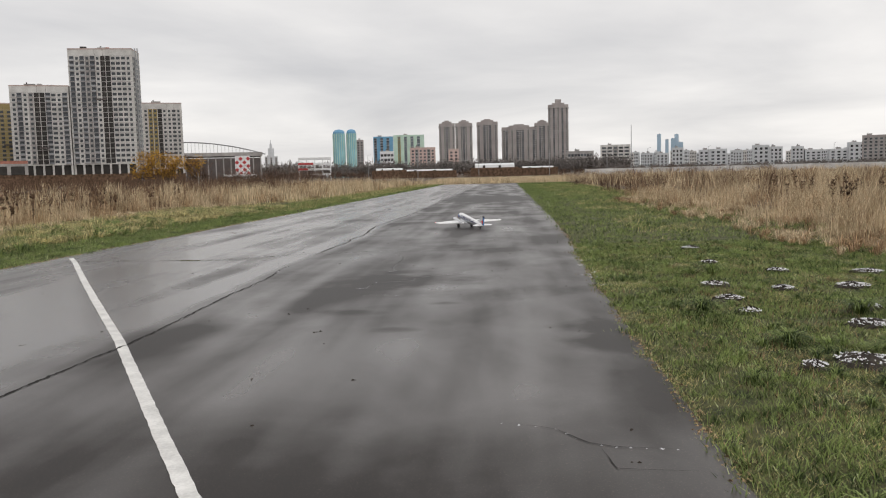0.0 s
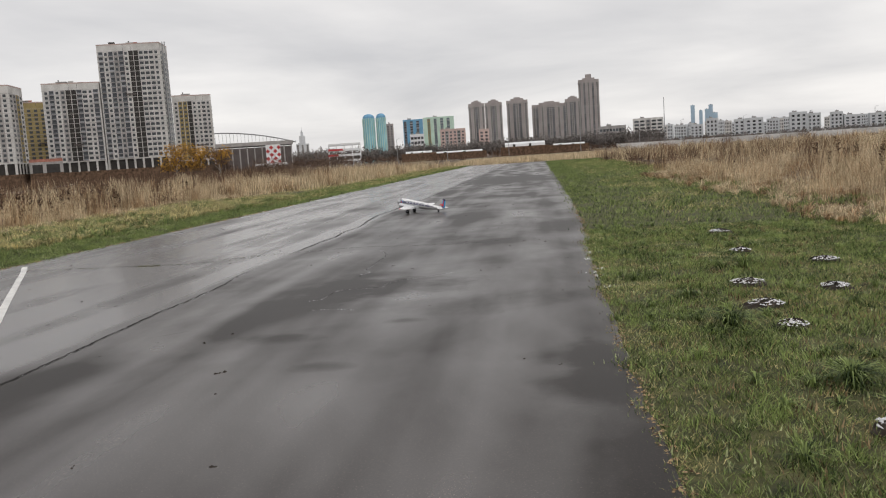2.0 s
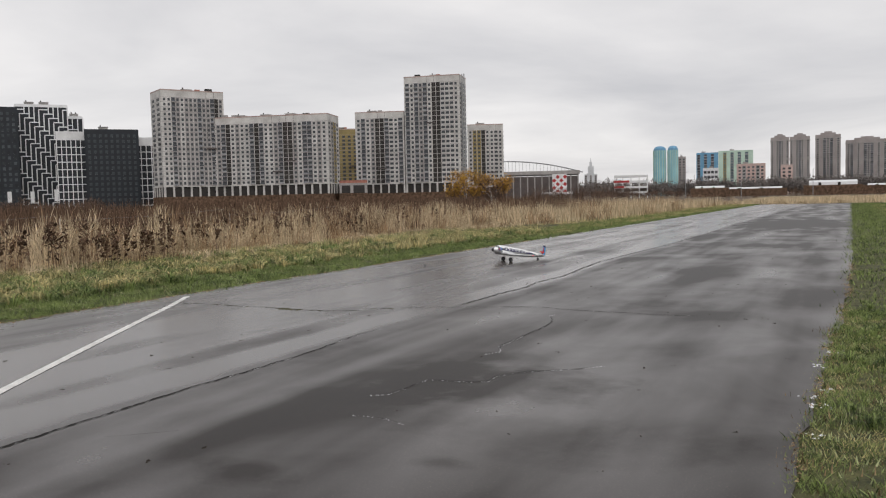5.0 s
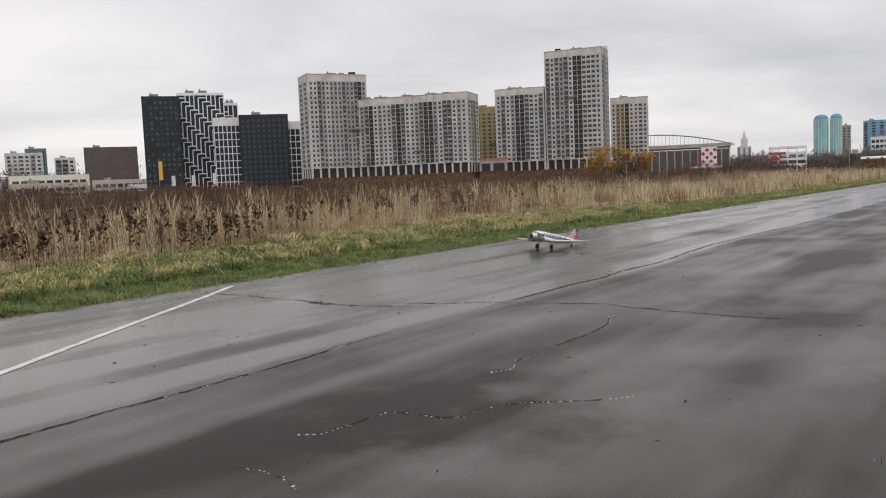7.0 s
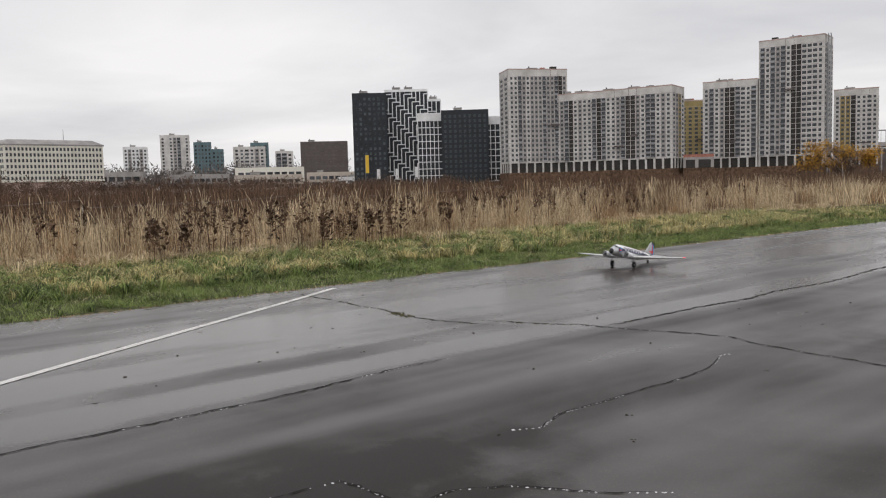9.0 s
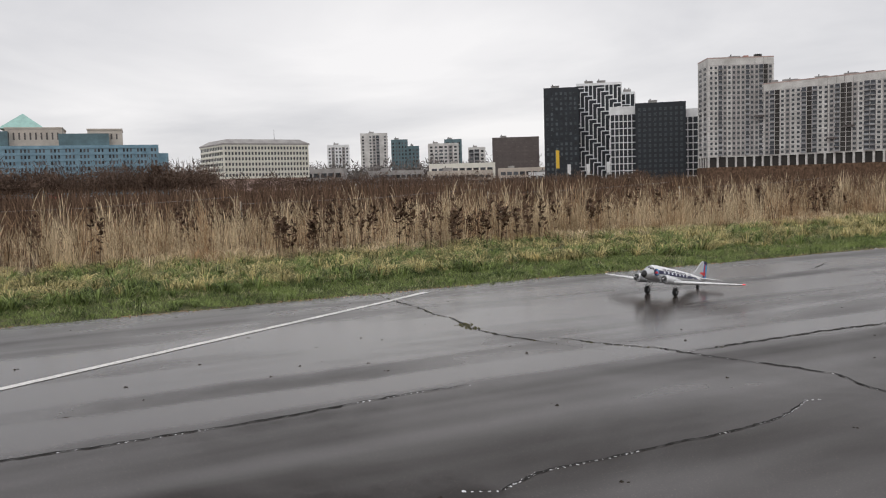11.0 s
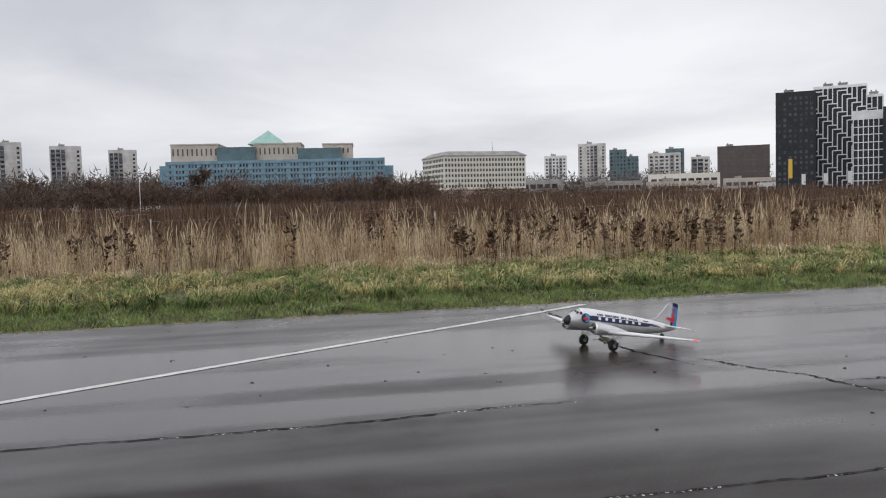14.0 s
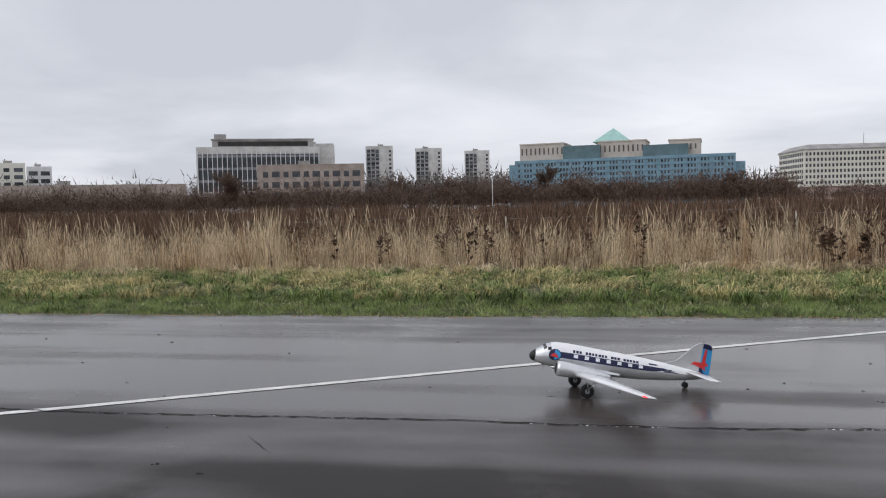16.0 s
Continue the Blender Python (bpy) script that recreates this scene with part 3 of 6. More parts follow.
def mounds():
    rng = random.Random(5)
    for x, y, r in MOLEHILLS:
        t = thing("molehill", pose(x, y, -0.004), "dark molehill dusted with white old snow in grass", "molehill", "molehills in the verge")
        b = Build()
        rows = []
        lobes = [1 + 0.45 * noise.noise(Vector((x + 1.2 * math.cos(w), y + 1.2 * math.sin(w), 4.0))) for w in np.linspace(0, 2 * math.pi, 18, endpoint=False)]
        for q, h in ((1.15, 0.0), (0.9, 0.030), (0.7, 0.046), (0.4, 0.058), (0.15, 0.064)):
            rows.append([(r * q * f * rng.uniform(0.85, 1.15) * math.cos(w), r * q * f * rng.uniform(0.85, 1.15) * math.sin(w), h * rng.uniform(0.5, 1.3)) for f, w in zip(lobes, np.linspace(0, 2 * math.pi, 18, endpoint=False))])
        part("soil", b.rings(rows), EARTH, t)
        s = Build()
        for _ in range(int(2100 * r)):
            a, q = rng.uniform(0, 6.28), r * rng.random() ** 0.6 * 1.05
            cx, cy, e = q * math.cos(a), q * math.sin(a), rng.uniform(0.004, 0.014)
            if noise.noise(Vector(((x + cx) * 14, (y + cy) * 14, 2.0))) < -0.16:
                continue
            z = 0.036 + 0.030 * max(0, 1 - q / r)
            pts = [(cx + e * rng.uniform(0.6, 1.2) * math.cos(j * 1.57), cy + e * rng.uniform(0.6, 1.2) * math.sin(j * 1.57), z) for j in range(4)]
            for j in range(4):
                s.face(pts[j], pts[(j + 1) % 4], (cx, cy, z + e * 0.8))
        part("snow", s, SNOW, t, "white snow crumbs", kind="stuff")


def clumps(rng, xy, each, spread):
    """Tufts: several points round each point."""
    return np.repeat(xy, each, 0) + rng.normal(0, spread, (len(xy) * each, 2))


def swell(xy, size, seed, base, much):
    return np.array([base + much * noise.noise(Vector((p[0] / size, p[1] / size, seed))) for p in xy])


def plumes(name, xy, height, width, head, mat, label, rng, lean=0.35):
    """Reed-grass stems, each a thin bent strip that carries a longer, wider seed plume at its tip."""
    n = len(xy)
    a, b = rng.uniform(0, 2 * np.pi, n), rng.uniform(0, 2 * np.pi, n)
    side = np.stack([np.cos(a), np.sin(a), np.zeros(n)], 1)
    way = np.stack([np.cos(b), np.sin(b), np.zeros(n)], 1) * (lean * height * rng.uniform(0.1, 1.0, n))[:, None]
    root = np.stack([xy[:, 0], xy[:, 1], np.full(n, -0.03)], 1)
    up = np.zeros((n, 3))
    up[:, 2] = height
    neck = root + up * 0.74 + way * 0.45
    belly = root + up * 0.87 + way * 0.72
    top = root + up + way * 1.15
    s1, s2 = side * (width * 0.5)[:, None], side * (head * 0.5)[:, None]
    v = np.stack([root - s1, root + s1, neck + s1 * 0.6, neck - s1 * 0.6, belly - s2, belly + s2, top], 1).reshape(-1, 3)
    k = np.arange(n)[:, None] * 7
    tri = np.concatenate([k + [0, 1, 2], k + [0, 2, 3], k + [3, 2, 5], k + [3, 5, 4], k + [4, 5, 6]], 1).reshape(-1)
    return strands(name, v, tri, mat, label)


def tussocks(name, centres, each, height, reach, width, mat, label, rng, comb=0.0):
    """Domed tufts: blades that rise from one root and droop outwards all round, combed over by the wind."""
    n = len(centres) * each
    c = np.repeat(centres, each, 0)
    size = np.repeat(rng.uniform(0.6, 1.25, len(centres)), each)
    a = rng.uniform(0, 2 * np.pi, n)
    wind = np.repeat(rng.uniform(-0.6, 0.9, len(centres)), each)
    out = np.stack([np.cos(a) * 1.0, np.sin(a) + comb * wind, np.zeros(n)], 1)
    far = (reach * size * rng.uniform(0.25, 1.0, n))[:, None]
    tall = height * size * rng.uniform(0.55, 1.0, n)
    side = np.stack([-np.sin(a), np.cos(a), np.zeros(n)], 1) * (width * rng.uniform(0.6, 1.2, n) * 0.5)[:, None]
    root = np.stack([c[:, 0], c[:, 1], np.full(n, -0.03)], 1) + out * (0.10 * far)
    up = np.zeros((n, 3))
    up[:, 2] = 1
    m1 = root + out * far * 0.30 + up * (tall * 0.80)[:, None]
    m2 = root + out * far * 0.70 + up * (tall * rng.uniform(0.85, 1.0, n))[:, None]
    tip = root + out * far * 1.15 + up * (tall * rng.uniform(0.35, 0.85, n))[:, None]
    v = np.stack([root - side, root + side, m1 + side, m1 - side, m2 + side * 0.8, m2 - side * 0.8, tip], 1).reshape(-1, 3)
    k = np.arange(n)[:, None] * 7
    tri = np.concatenate([k + [0, 1, 2], k + [0, 2, 3], k + [3, 2, 4], k + [3, 4, 5], k + [5, 4, 6]], 1).reshape(-1)
    return strands(name, v, tri, mat, label)


def grass():
    rng = np.random.default_rng(4)
    # verge by the camera: a close lawn of short blades, mown and trodden, in patches of green and yellow
    def near(n):
        xy = scatter(rng, n, EAST - 0.15, 5.8, -4, 13)
        xy = xy[xy[:, 0] > np.array([east_edge(y) for y in xy[:, 1]]) - 0.02 - 0.05 * rng.random(len(xy))]
        for x, y, r in MOLEHILLS:
            xy = xy[np.hypot(xy[:, 0] - x, xy[:, 1] - y) > r * (0.75 + 0.45 * rng.random(len(xy)))]
        return xy

    a = clumps(rng, near(42000), 7, 0.025)
    blades("lawn", a, rng.uniform(0.025, 0.06, len(a)) * swell(a, 0.3, 2.0, 1.0, 1.0), rng.uniform(0.0045, 0.010, len(a)), 1.4, GREEN, "short wet green grass on the runway verge", rng, slim=True)
    a = clumps(rng, patchy(near(26000), 0.9, 8.5, 0.05, 0.75), 8, 0.03)
    blades("fading_lawn", a, rng.uniform(0.02, 0.055, len(a)), rng.uniform(0.005, 0.011, len(a)), 1.8, OLIVE, "yellowing trodden grass on the runway verge", rng, slim=True)
    a = clumps(rng, patchy(near(9000), 0.7, 1.5, 0.15, 0.75), 10, 0.03)
    blades("verge_grass", a, rng.uniform(0.05, 0.11, len(a)), rng.uniform(0.005, 0.010, len(a)), 1.2, GREEN, "thicker tufts of green grass on the verge", rng)
    a = clumps(rng, patchy(near(5200), 0.6, 91.5, 0.1, 0.7), 5, 0.05)
    blades("clover", a, rng.uniform(0.035, 0.07, len(a)), rng.uniform(0.010, 0.024, len(a)), 0.9, CLOVER, "pale clover and broad-leaved weeds in the lawn", rng, slim=True)
    c = patchy(scatter(rng, 520, 0.35, 5.4, -2, 14), 1.3, 41.5, 0.2, 0.7)
    tussocks("grass_tussocks", c, 44, 0.10, 0.15, 0.009, GREEN, "dark green tussocks of longer grass", rng)
    tussocks("broad_tussocks", np.array([(1.35, 2.35), (1.75, 1.05), (2.1, 2.0), (1.0, 4.1), (2.6, 3.9), (0.9, 5.6), (1.9, 7.4)]), 170, 0.17, 0.30, 0.010, GREEN, "large dark green tussocks of long grass", rng)
    a = clumps(rng, patchy(scatter(rng, 900, EAST - 0.05, 4.6, -3, 12), 0.8, 51.5, 0.35, 0.8), 14, 0.10)
    blades("dead_leaves", a, rng.uniform(0.05, 0.09, len(a)), rng.uniform(0.008, 0.018, len(a)), 0.6, LITTER, "small dead leaves and straw lying in the grass", rng, slim=True)
    f = clumps(rng, scatter(rng, 16000, EAST + 0.22, 7.5, 13, 115), 8, 0.12)
    blades("far_verge_grass", f, rng.uniform(0.04, 0.13, len(f)) * swell(f, 1.2, 2.0, 1.0, 0.7), rng.uniform(0.010, 0.028, len(f)), 1.2, GREEN, "green grass along the runway further off", rng, slim=True)
    f = clumps(rng, patchy(scatter(rng, 6000, 2.2, 8.5, 13, 100), 2.2, 9.5, 0.2, 0.85), 8, 0.14)
    blades("far_fading_grass", f, rng.uniform(0.04, 0.15, len(f)), rng.uniform(0.010, 0.026, len(f)), 1.6, OLIVE, "yellowing grass along the runway further off", rng, slim=True)
    # verge across the runway: a short green strip, then higher tufts combed over
    xy = clumps(rng, scatter(rng, 19000, WEST - 3.4, WEST + 0.05, -8, 32), 9, 0.05)
    g = xy[xy[:, 0] > WEST - 1.9 - 1.5 * rng.random(len(xy))]
    blades("green_verge", g, rng.uniform(0.04, 0.12, len(g)) * swell(g, 0.5, 4.0, 1.0, 0.9), rng.uniform(0.005, 0.012, len(g)), 1.3, GREEN, "short green grass strip beside the asphalt", rng, slim=True)
    c = patchy(scatter(rng, 1500, WEST - 3.2, WEST - 0.25, -8, 32), 0.9, 61.5, 0.2, 0.75)
    tussocks("verge_tufts", c, 24, 0.11, 0.15, 0.010, GREEN, "low green tufts in the grass strip", rng)
    a = clumps(rng, patchy(scatter(rng, 3000, WEST - 4.5, WEST - 0.1, -6, 30), 0.8, 95.5, 0.2, 0.75), 5, 0.06)
    blades("verge_clover", a, rng.uniform(0.05, 0.11, len(a)), rng.uniform(0.012, 0.028, len(a)), 0.9, CLOVER, "pale broad-leaved weeds in the grass strip", rng, slim=True)
    c = patchy(scatter(rng, 3000, WEST - 7.6, WEST - 1.9, -12, 38), 1.1, 2.5, 0.0, 0.65)
    tussocks("fading_meadow", c, 28, 0.26, 0.42, 0.015, OLIVE, "pale fading tufts bent over behind the verge", rng, 1.0)
    c = patchy(scatter(rng, 3000, WEST - 7.4, WEST - 1.6, -12, 38), 1.5, 3.5, 0.2, 0.7)
    tussocks("green_meadow_tufts", c, 28, 0.24, 0.40, 0.015, GREEN, "longer green tufts bent over behind the verge", rng, 1.0)
    e = clumps(rng, patchy(scatter(rng, 3000, WEST - 6.5, WEST - 0.8, -12, 36), 1.2, 71.5, 0.3, 0.75), 10, 0.12)
    blades("verge_straw", e, rng.uniform(0.03, 0.14, len(e)), rng.uniform(0.005, 0.010, len(e)), 2.4, STRAW, "bleached straw lying between the tufts", rng, slim=True)
    h = clumps(rng, scatter(rng, 7000, WEST - 3.6, WEST, 30, 118), 7, 0.14)
    blades("far_green_verge", h, rng.uniform(0.06, 0.16, len(h)), rng.uniform(0.015, 0.035, len(h)), 0.9, GREEN, "green grass strip along the far runway edge", rng, slim=True)
    h = clumps(rng, patchy(scatter(rng, 5000, WEST - 5.5, WEST - 0.6, 30, 118), 2.0, 81.5, 0.15, 0.7), 7, 0.16)
    blades("far_fading_verge", h, rng.uniform(0.08, 0.26, len(h)), rng.uniform(0.012, 0.03, len(h)), 1.4, OLIVE, "fading grass along the far runway edge", rng, slim=True)
    # dry tall grass, west side: clumps of bleached and of rusty stems with plumes
    for k, (x0, x1, y0, y1, n, lo, hi, w0, w1) in enumerate(((-24, -17.7, -22, 45, 2500, 0.65, 1.45, 0.007, 0.014), (-28, -20, -35, 60, 1400, 0.95, 1.55, 0.010, 0.020), (-60, -14.5, 45, 130, 4200, 0.6, 1.5, 0.03, 0.06))):
        for mat, seed, hue in ((STRAW, 3.5, "bleached straw-coloured"), (RUST, 23.5, "rusty brown")):
            c = patchy(scatter(rng, n if mat is STRAW else int(n * 0.4), x0, x1, y0, y1), 1.7, seed + k, 0.25, 0.72)
            tall = np.repeat(swell(c, 1.2, 6.0, 0.78, 0.8) * rng.uniform(0.65, 1.2, len(c)), 26)
            s = clumps(rng, c, 26, 0.11 + 0.1 * k)
            high = np.clip(rng.uniform(lo, hi, len(s)) * tall, 0.25, 1.75)
            if k > 1:
                blades("dry_grass", s, high, rng.uniform(w0, w1, len(s)), 0.45, mat, hue + " dry grass in the meadow", rng, slim=True)
            else:
                some = rng.uniform(0, 1, len(s)) < 0.40
                blades("dry_grass", s[~some], high[~some] * 0.8, rng.uniform(w0, w1, int((~some).sum())), 0.8, mat, hue + " dry grass in the meadow", rng)
                plumes("plume_grass", s[some], high[some] * 1.02, rng.uniform(w0, w1, int(some.sum())) * 0.7, rng.uniform(0.009, 0.021, int(some.sum())), mat, hue + " plume grass in the meadow", rng, 0.22)
    c = patchy(scatter(rng, 900, -20.5, -16.4, -22, 45), 1.6, 13.5, 0.2, 0.8)
    tussocks("flattened_straw", c, 26, 0.34, 0.52, 0.014, STRAW, "flattened straw at the meadow's edge", rng, 1.0)
    c = patchy(scatter(rng, 700, -21.5, -16.8, -22, 45), 1.4, 15.5, 0.25, 0.8)
    tussocks("flattened_brown_grass", c, 26, 0.34, 0.50, 0.014, RUST, "flattened brown grass at the meadow's edge", rng, 1.0)
    for k, (x0, x1, y0, y1, n, lo, hi, w0, w1) in enumerate(((-29, -18.2, -30, 60, 800, 0.5, 1.35, 0.010, 0.024), (-50, -24.5, -50, 95, 4600, 1.3, 2.05, 0.025, 0.055), (-140, -45, -130, 170, 4200, 1.4, 2.3, 0.08, 0.17))):
        c = patchy(scatter(rng, n, x0, x1, y0, y1), 2.0 + 3 * k, 5.5 + k, 0.0 if k else 0.25, 0.75)
        tall = np.repeat(rng.uniform(0.7, 1.12, len(c)), 18)
        s = clumps(rng, c, 18, 0.2 + 0.3 * k)
        blades("brown_weeds", s, rng.uniform(lo, hi, len(s)) * tall, rng.uniform(w0, w1, len(s)), 0.4, WEED, "withered dark brown weeds standing in the meadow", rng, slim=k > 0)
    # dark docks with clustered seed heads, in groups along the meadow's edge and scattered behind
    stalks = [tuple(p) for p in patchy(scatter(rng, 420, -27, -18, -12, 40), 2.5, 31.5, 0.50, 0.75)]
    for cx, cy, sx, sy, n in ((-16.9, 17.0, 0.4, 1.2, 26), (-17.0, 14.2, 0.4, 0.8, 15), (-17.1, 12.3, 0.4, 0.6, 14), (-18.5, 22.0, 0.8, 2.0, 12), (-20.0, 28.0, 1.0, 2.5, 16), (-17.5, 3.0, 0.6, 2.5, 6)):
        stalks += [(cx + sx * rng.normal(), cy + sy * rng.normal()) for _ in range(n)]
    stalks += [(9.0 + 9 * rng.random(), 11 + 24 * rng.random()) for _ in range(70)]
    b = Build()
    r = random.Random(8)
    for x, y in stalks:
        h = r.uniform(0.75, 1.3)
        lx, ly = r.uniform(-0.12, 0.12), r.uniform(-0.12, 0.12)
        b.tube([(x, y, -0.03), (x + lx, y + ly, h)], [0.008, 0.004], 3, cap=False)
        for _ in range(46):
            k = r.uniform(0.3, 1.0) if r.random() < 0.35 else r.uniform(0.62, 1.03)
            a, q = r.uniform(0, 6.28), r.uniform(0.04, 0.12)
            p = Vector((x + lx * k + r.gauss(0, 0.022), y + ly * k + r.gauss(0, 0.022), h * k))
            d = Vector((math.cos(a), math.sin(a), r.uniform(-0.3, 1.2))) * q
            n = d.cross(Vector((0.3, 0.2, 1))).normalized() * q * 0.42
            b.face(p, p + d * 0.5 + n, p + d, p + d * 0.5 - n)
    tagged(part("seed_stalks", b, WEED, kind="stuff"), "dark withered docks with clustered seed heads", "weeds")
    # dry grass, east side
    for k, (x0, x1, y0, y1, n, lo, hi, w0, w1) in enumerate(((5.8, 16, 7, 45, 2000, 0.4, 1.10, 0.006, 0.012), (14, 60, 12, 90, 2700, 0.6, 1.50, 0.014, 0.032), (8, 110, 70, 190, 1700, 0.9, 1.8, 0.06, 0.12))):
        for mat, seed, hue in ((STRAW, 12.5, "bleached straw-coloured"), (RUST, 33.5, "rusty brown")):
            c = patchy(scatter(rng, n if mat is STRAW else int(n * 0.42), x0, x1, y0, y1), 1.8, seed + k, 0.2, 0.72)
            tall = np.repeat(swell(c, 1.6, 16.0, 0.8, 0.75) * rng.uniform(0.65, 1.2, len(c)), 22)
            s = clumps(rng, c, 22, 0.14 + 0.15 * k)
            blades("dry_grass", s, np.clip(rng.uniform(lo, hi, len(s)) * tall, 0.2, 1.9), rng.uniform(w0, w1, len(s)), 0.6, mat, hue + " dry grass in the meadow", rng, slim=k > 0)
    c = patchy(scatter(rng, 1800, 6.5, 70, 10, 110), 3.5, 22.5, 0.35, 0.85)
    s = clumps(rng, c, 18, 0.3)
    blades("brown_weeds", s, rng.uniform(0.8, 1.75, len(s)), rng.uniform(0.015, 0.045, len(s)), 0.4, WEED, "withered dark brown weeds standing in the meadow", rng, slim=True)
    c = patchy(scatter(rng, 700, 4.6, 8, 6, 40), 1.6, 27.5, 0.25, 0.8)
    tussocks("flattened_straw", c, 24, 0.26, 0.42, 0.014, STRAW, "flattened straw at the meadow's edge", rng)
    c = patchy(scatter(rng, 500, 4.4, 8, 6, 40), 1.3, 29.5, 0.25, 0.8)
    tussocks("flattened_brown_grass", c, 24, 0.26, 0.42, 0.014, RUST, "flattened brown grass at the meadow's edge", rng)
    s = clumps(rng, scatter(rng, 1500, -14, 12, 119, 175), 14, 0.4)
    blades("dry_grass", s, rng.uniform(0.4, 1.0, len(s)), rng.uniform(0.05, 0.11, len(s)), 0.4, STRAW, "tall straw-coloured dry grass in the meadow", rng, slim=True)


def stakes():
    for x, y, h in ((-26.3, 21.8, 1.25), (-26.0, 30.9, 1.22), (-26.4, 12.6, 1.2), (-26.6, 3.5, 1.2), (-26.2, -5.6, 1.2)):
        t = thing("fence_stake", pose(x, y, 0, 1.5, -1.0, 0), "pale wooden stake standing in the dry meadow", "stake", "stakes of the meadow fence")
        part("post", Build().tube([(0, 0, -0.05), (0, 0, h * 0.6), (0.01, 0, h)], [0.032, 0.030, 0.026], 7), WOODSTAKE, t)
        part("wire", Build().tube([(0, 0, h - 0.08), (0, 4.5, h - 0.16), (0, 9.1, h - 0.08)], [0.005] * 3, 4), STEEL, t)


# ---- buildings ----
def frame_of(L, R):
    """The pose of a facade that runs from L to R as seen from the runway: x along it, y away."""
    a = math.degrees(math.atan2(R[1] - L[1], R[0] - L[0]))
    return pose(L[0], L[1], 0, 0, 0, a), math.hypot(R[0] - L[0], R[1] - L[1])


def bays(t, spec, x0, x1, z0, z1, floors, out=-1, axis="front", depth=0.0, glass=None, single=False):
    """Windows and balcony strips in a facade, one letter a bay: w window, p wide window, b balcony strip, d dark strip
    painted as recess shade, g grey strip, y ochre strip, dot blank.
    """
    glass_b, strips, shared = Build(), {}, {}
    pitch, fh = (x1 - x0) / len(spec), (z1 - z0) / floors
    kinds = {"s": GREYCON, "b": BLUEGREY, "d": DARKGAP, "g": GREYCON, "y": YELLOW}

    def put(b, u0, u1, d, w0, w1):
        if single and b is glass_b:
            size = (round(u1 - u0, 3), round(w1 - w0, 3), d)
            if size not in shared:
                me = Build().box(0, u1 - u0, -d, 0.05, 0, w1 - w0).mesh("window")
                me.materials.append(glass or PANE)
                shared[size] = me
            ob = new("window", shared[size])
            ob.parent, ob.location = t, (u0, 0, w0)
        elif axis == "front":
            b.box(u0, u1, -d, 0.3, w0, w1)
        elif axis == "right":
            b.box(depth - 0.3, depth + d, u0, u1, w0, w1)
        else:
            b.box(-d, 0.3, u0, u1, w0, w1)

    for i, c in enumerate(spec):
        u = x0 + i * pitch
        if c in kinds:
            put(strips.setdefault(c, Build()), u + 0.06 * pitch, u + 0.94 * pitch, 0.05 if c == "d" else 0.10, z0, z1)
        for f in range(floors):
            w = z0 + f * fh
            if c in "wgy":
                put(glass_b, u + 0.25 * pitch, u + 0.75 * pitch, 0.16, w + 0.26 * fh, w + 0.80 * fh)
            elif c == "p":
                put(glass_b, u + 0.12 * pitch, u + 0.88 * pitch, 0.16, w + 0.28 * fh, w + 0.82 * fh)
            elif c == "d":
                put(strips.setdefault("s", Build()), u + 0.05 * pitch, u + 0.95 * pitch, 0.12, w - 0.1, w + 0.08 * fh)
            elif c == "b":
                put(glass_b, u + 0.14 * pitch, u + 0.86 * pitch, 0.17, w + 0.42 * fh, w + 0.92 * fh)
                put(strips.setdefault("s", Build()), u, u + pitch, 0.7, w - 0.06, w + 0.10 * fh)
                put(strips["b"], u + 0.08 * pitch, u + 0.92 * pitch, 0.62, w + 0.10 * fh, w + 0.40 * fh)
    for c, b in strips.items():
        part({"s": "balcony_slab", "b": "balcony", "d": "recess_shade", "g": "grey_panel", "y": "ochre_panel"}[c], b, kinds[c], t, kind="stuff")
    if glass_b.v:
        part("glazing", glass_b, glass or PANE, t, kind="stuff")


def roof_bits(t, w, depth, h, mat, seed, count=2):
    rng = random.Random(seed)
    b = Build()
    b.box(0, w, 0, 0.4, h, h + 1.1).box(0, w, depth - 0.4, depth, h, h + 1.1).box(0, 0.4, 0.4, depth - 0.4, h, h + 1.1).box(w - 0.4, w, 0.4, depth - 0.4, h, h + 1.1)
    part("parapet", b, mat, t)
    for i in range(count):
        x = w * (0.15 + 0.6 * (i + rng.random() * 0.5) / max(1, count))
        p = part("roof_house", Build().box(x, x + min(5.0, w * 0.25), depth * 0.3, depth * 0.7, h - 0.2, h + 2.6).box(x - 0.2, x + min(5.0, w * 0.25) + 0.2, depth * 0.28, depth * 0.72, h + 2.6, h + 2.9), GREYCON, t)
        part("vent", Build().tube([(x + 1, depth * 0.4, h + 2.9), (x + 1, depth * 0.4, h + 3.9)], [0.3, 0.3], 8), DARKGAP, p)


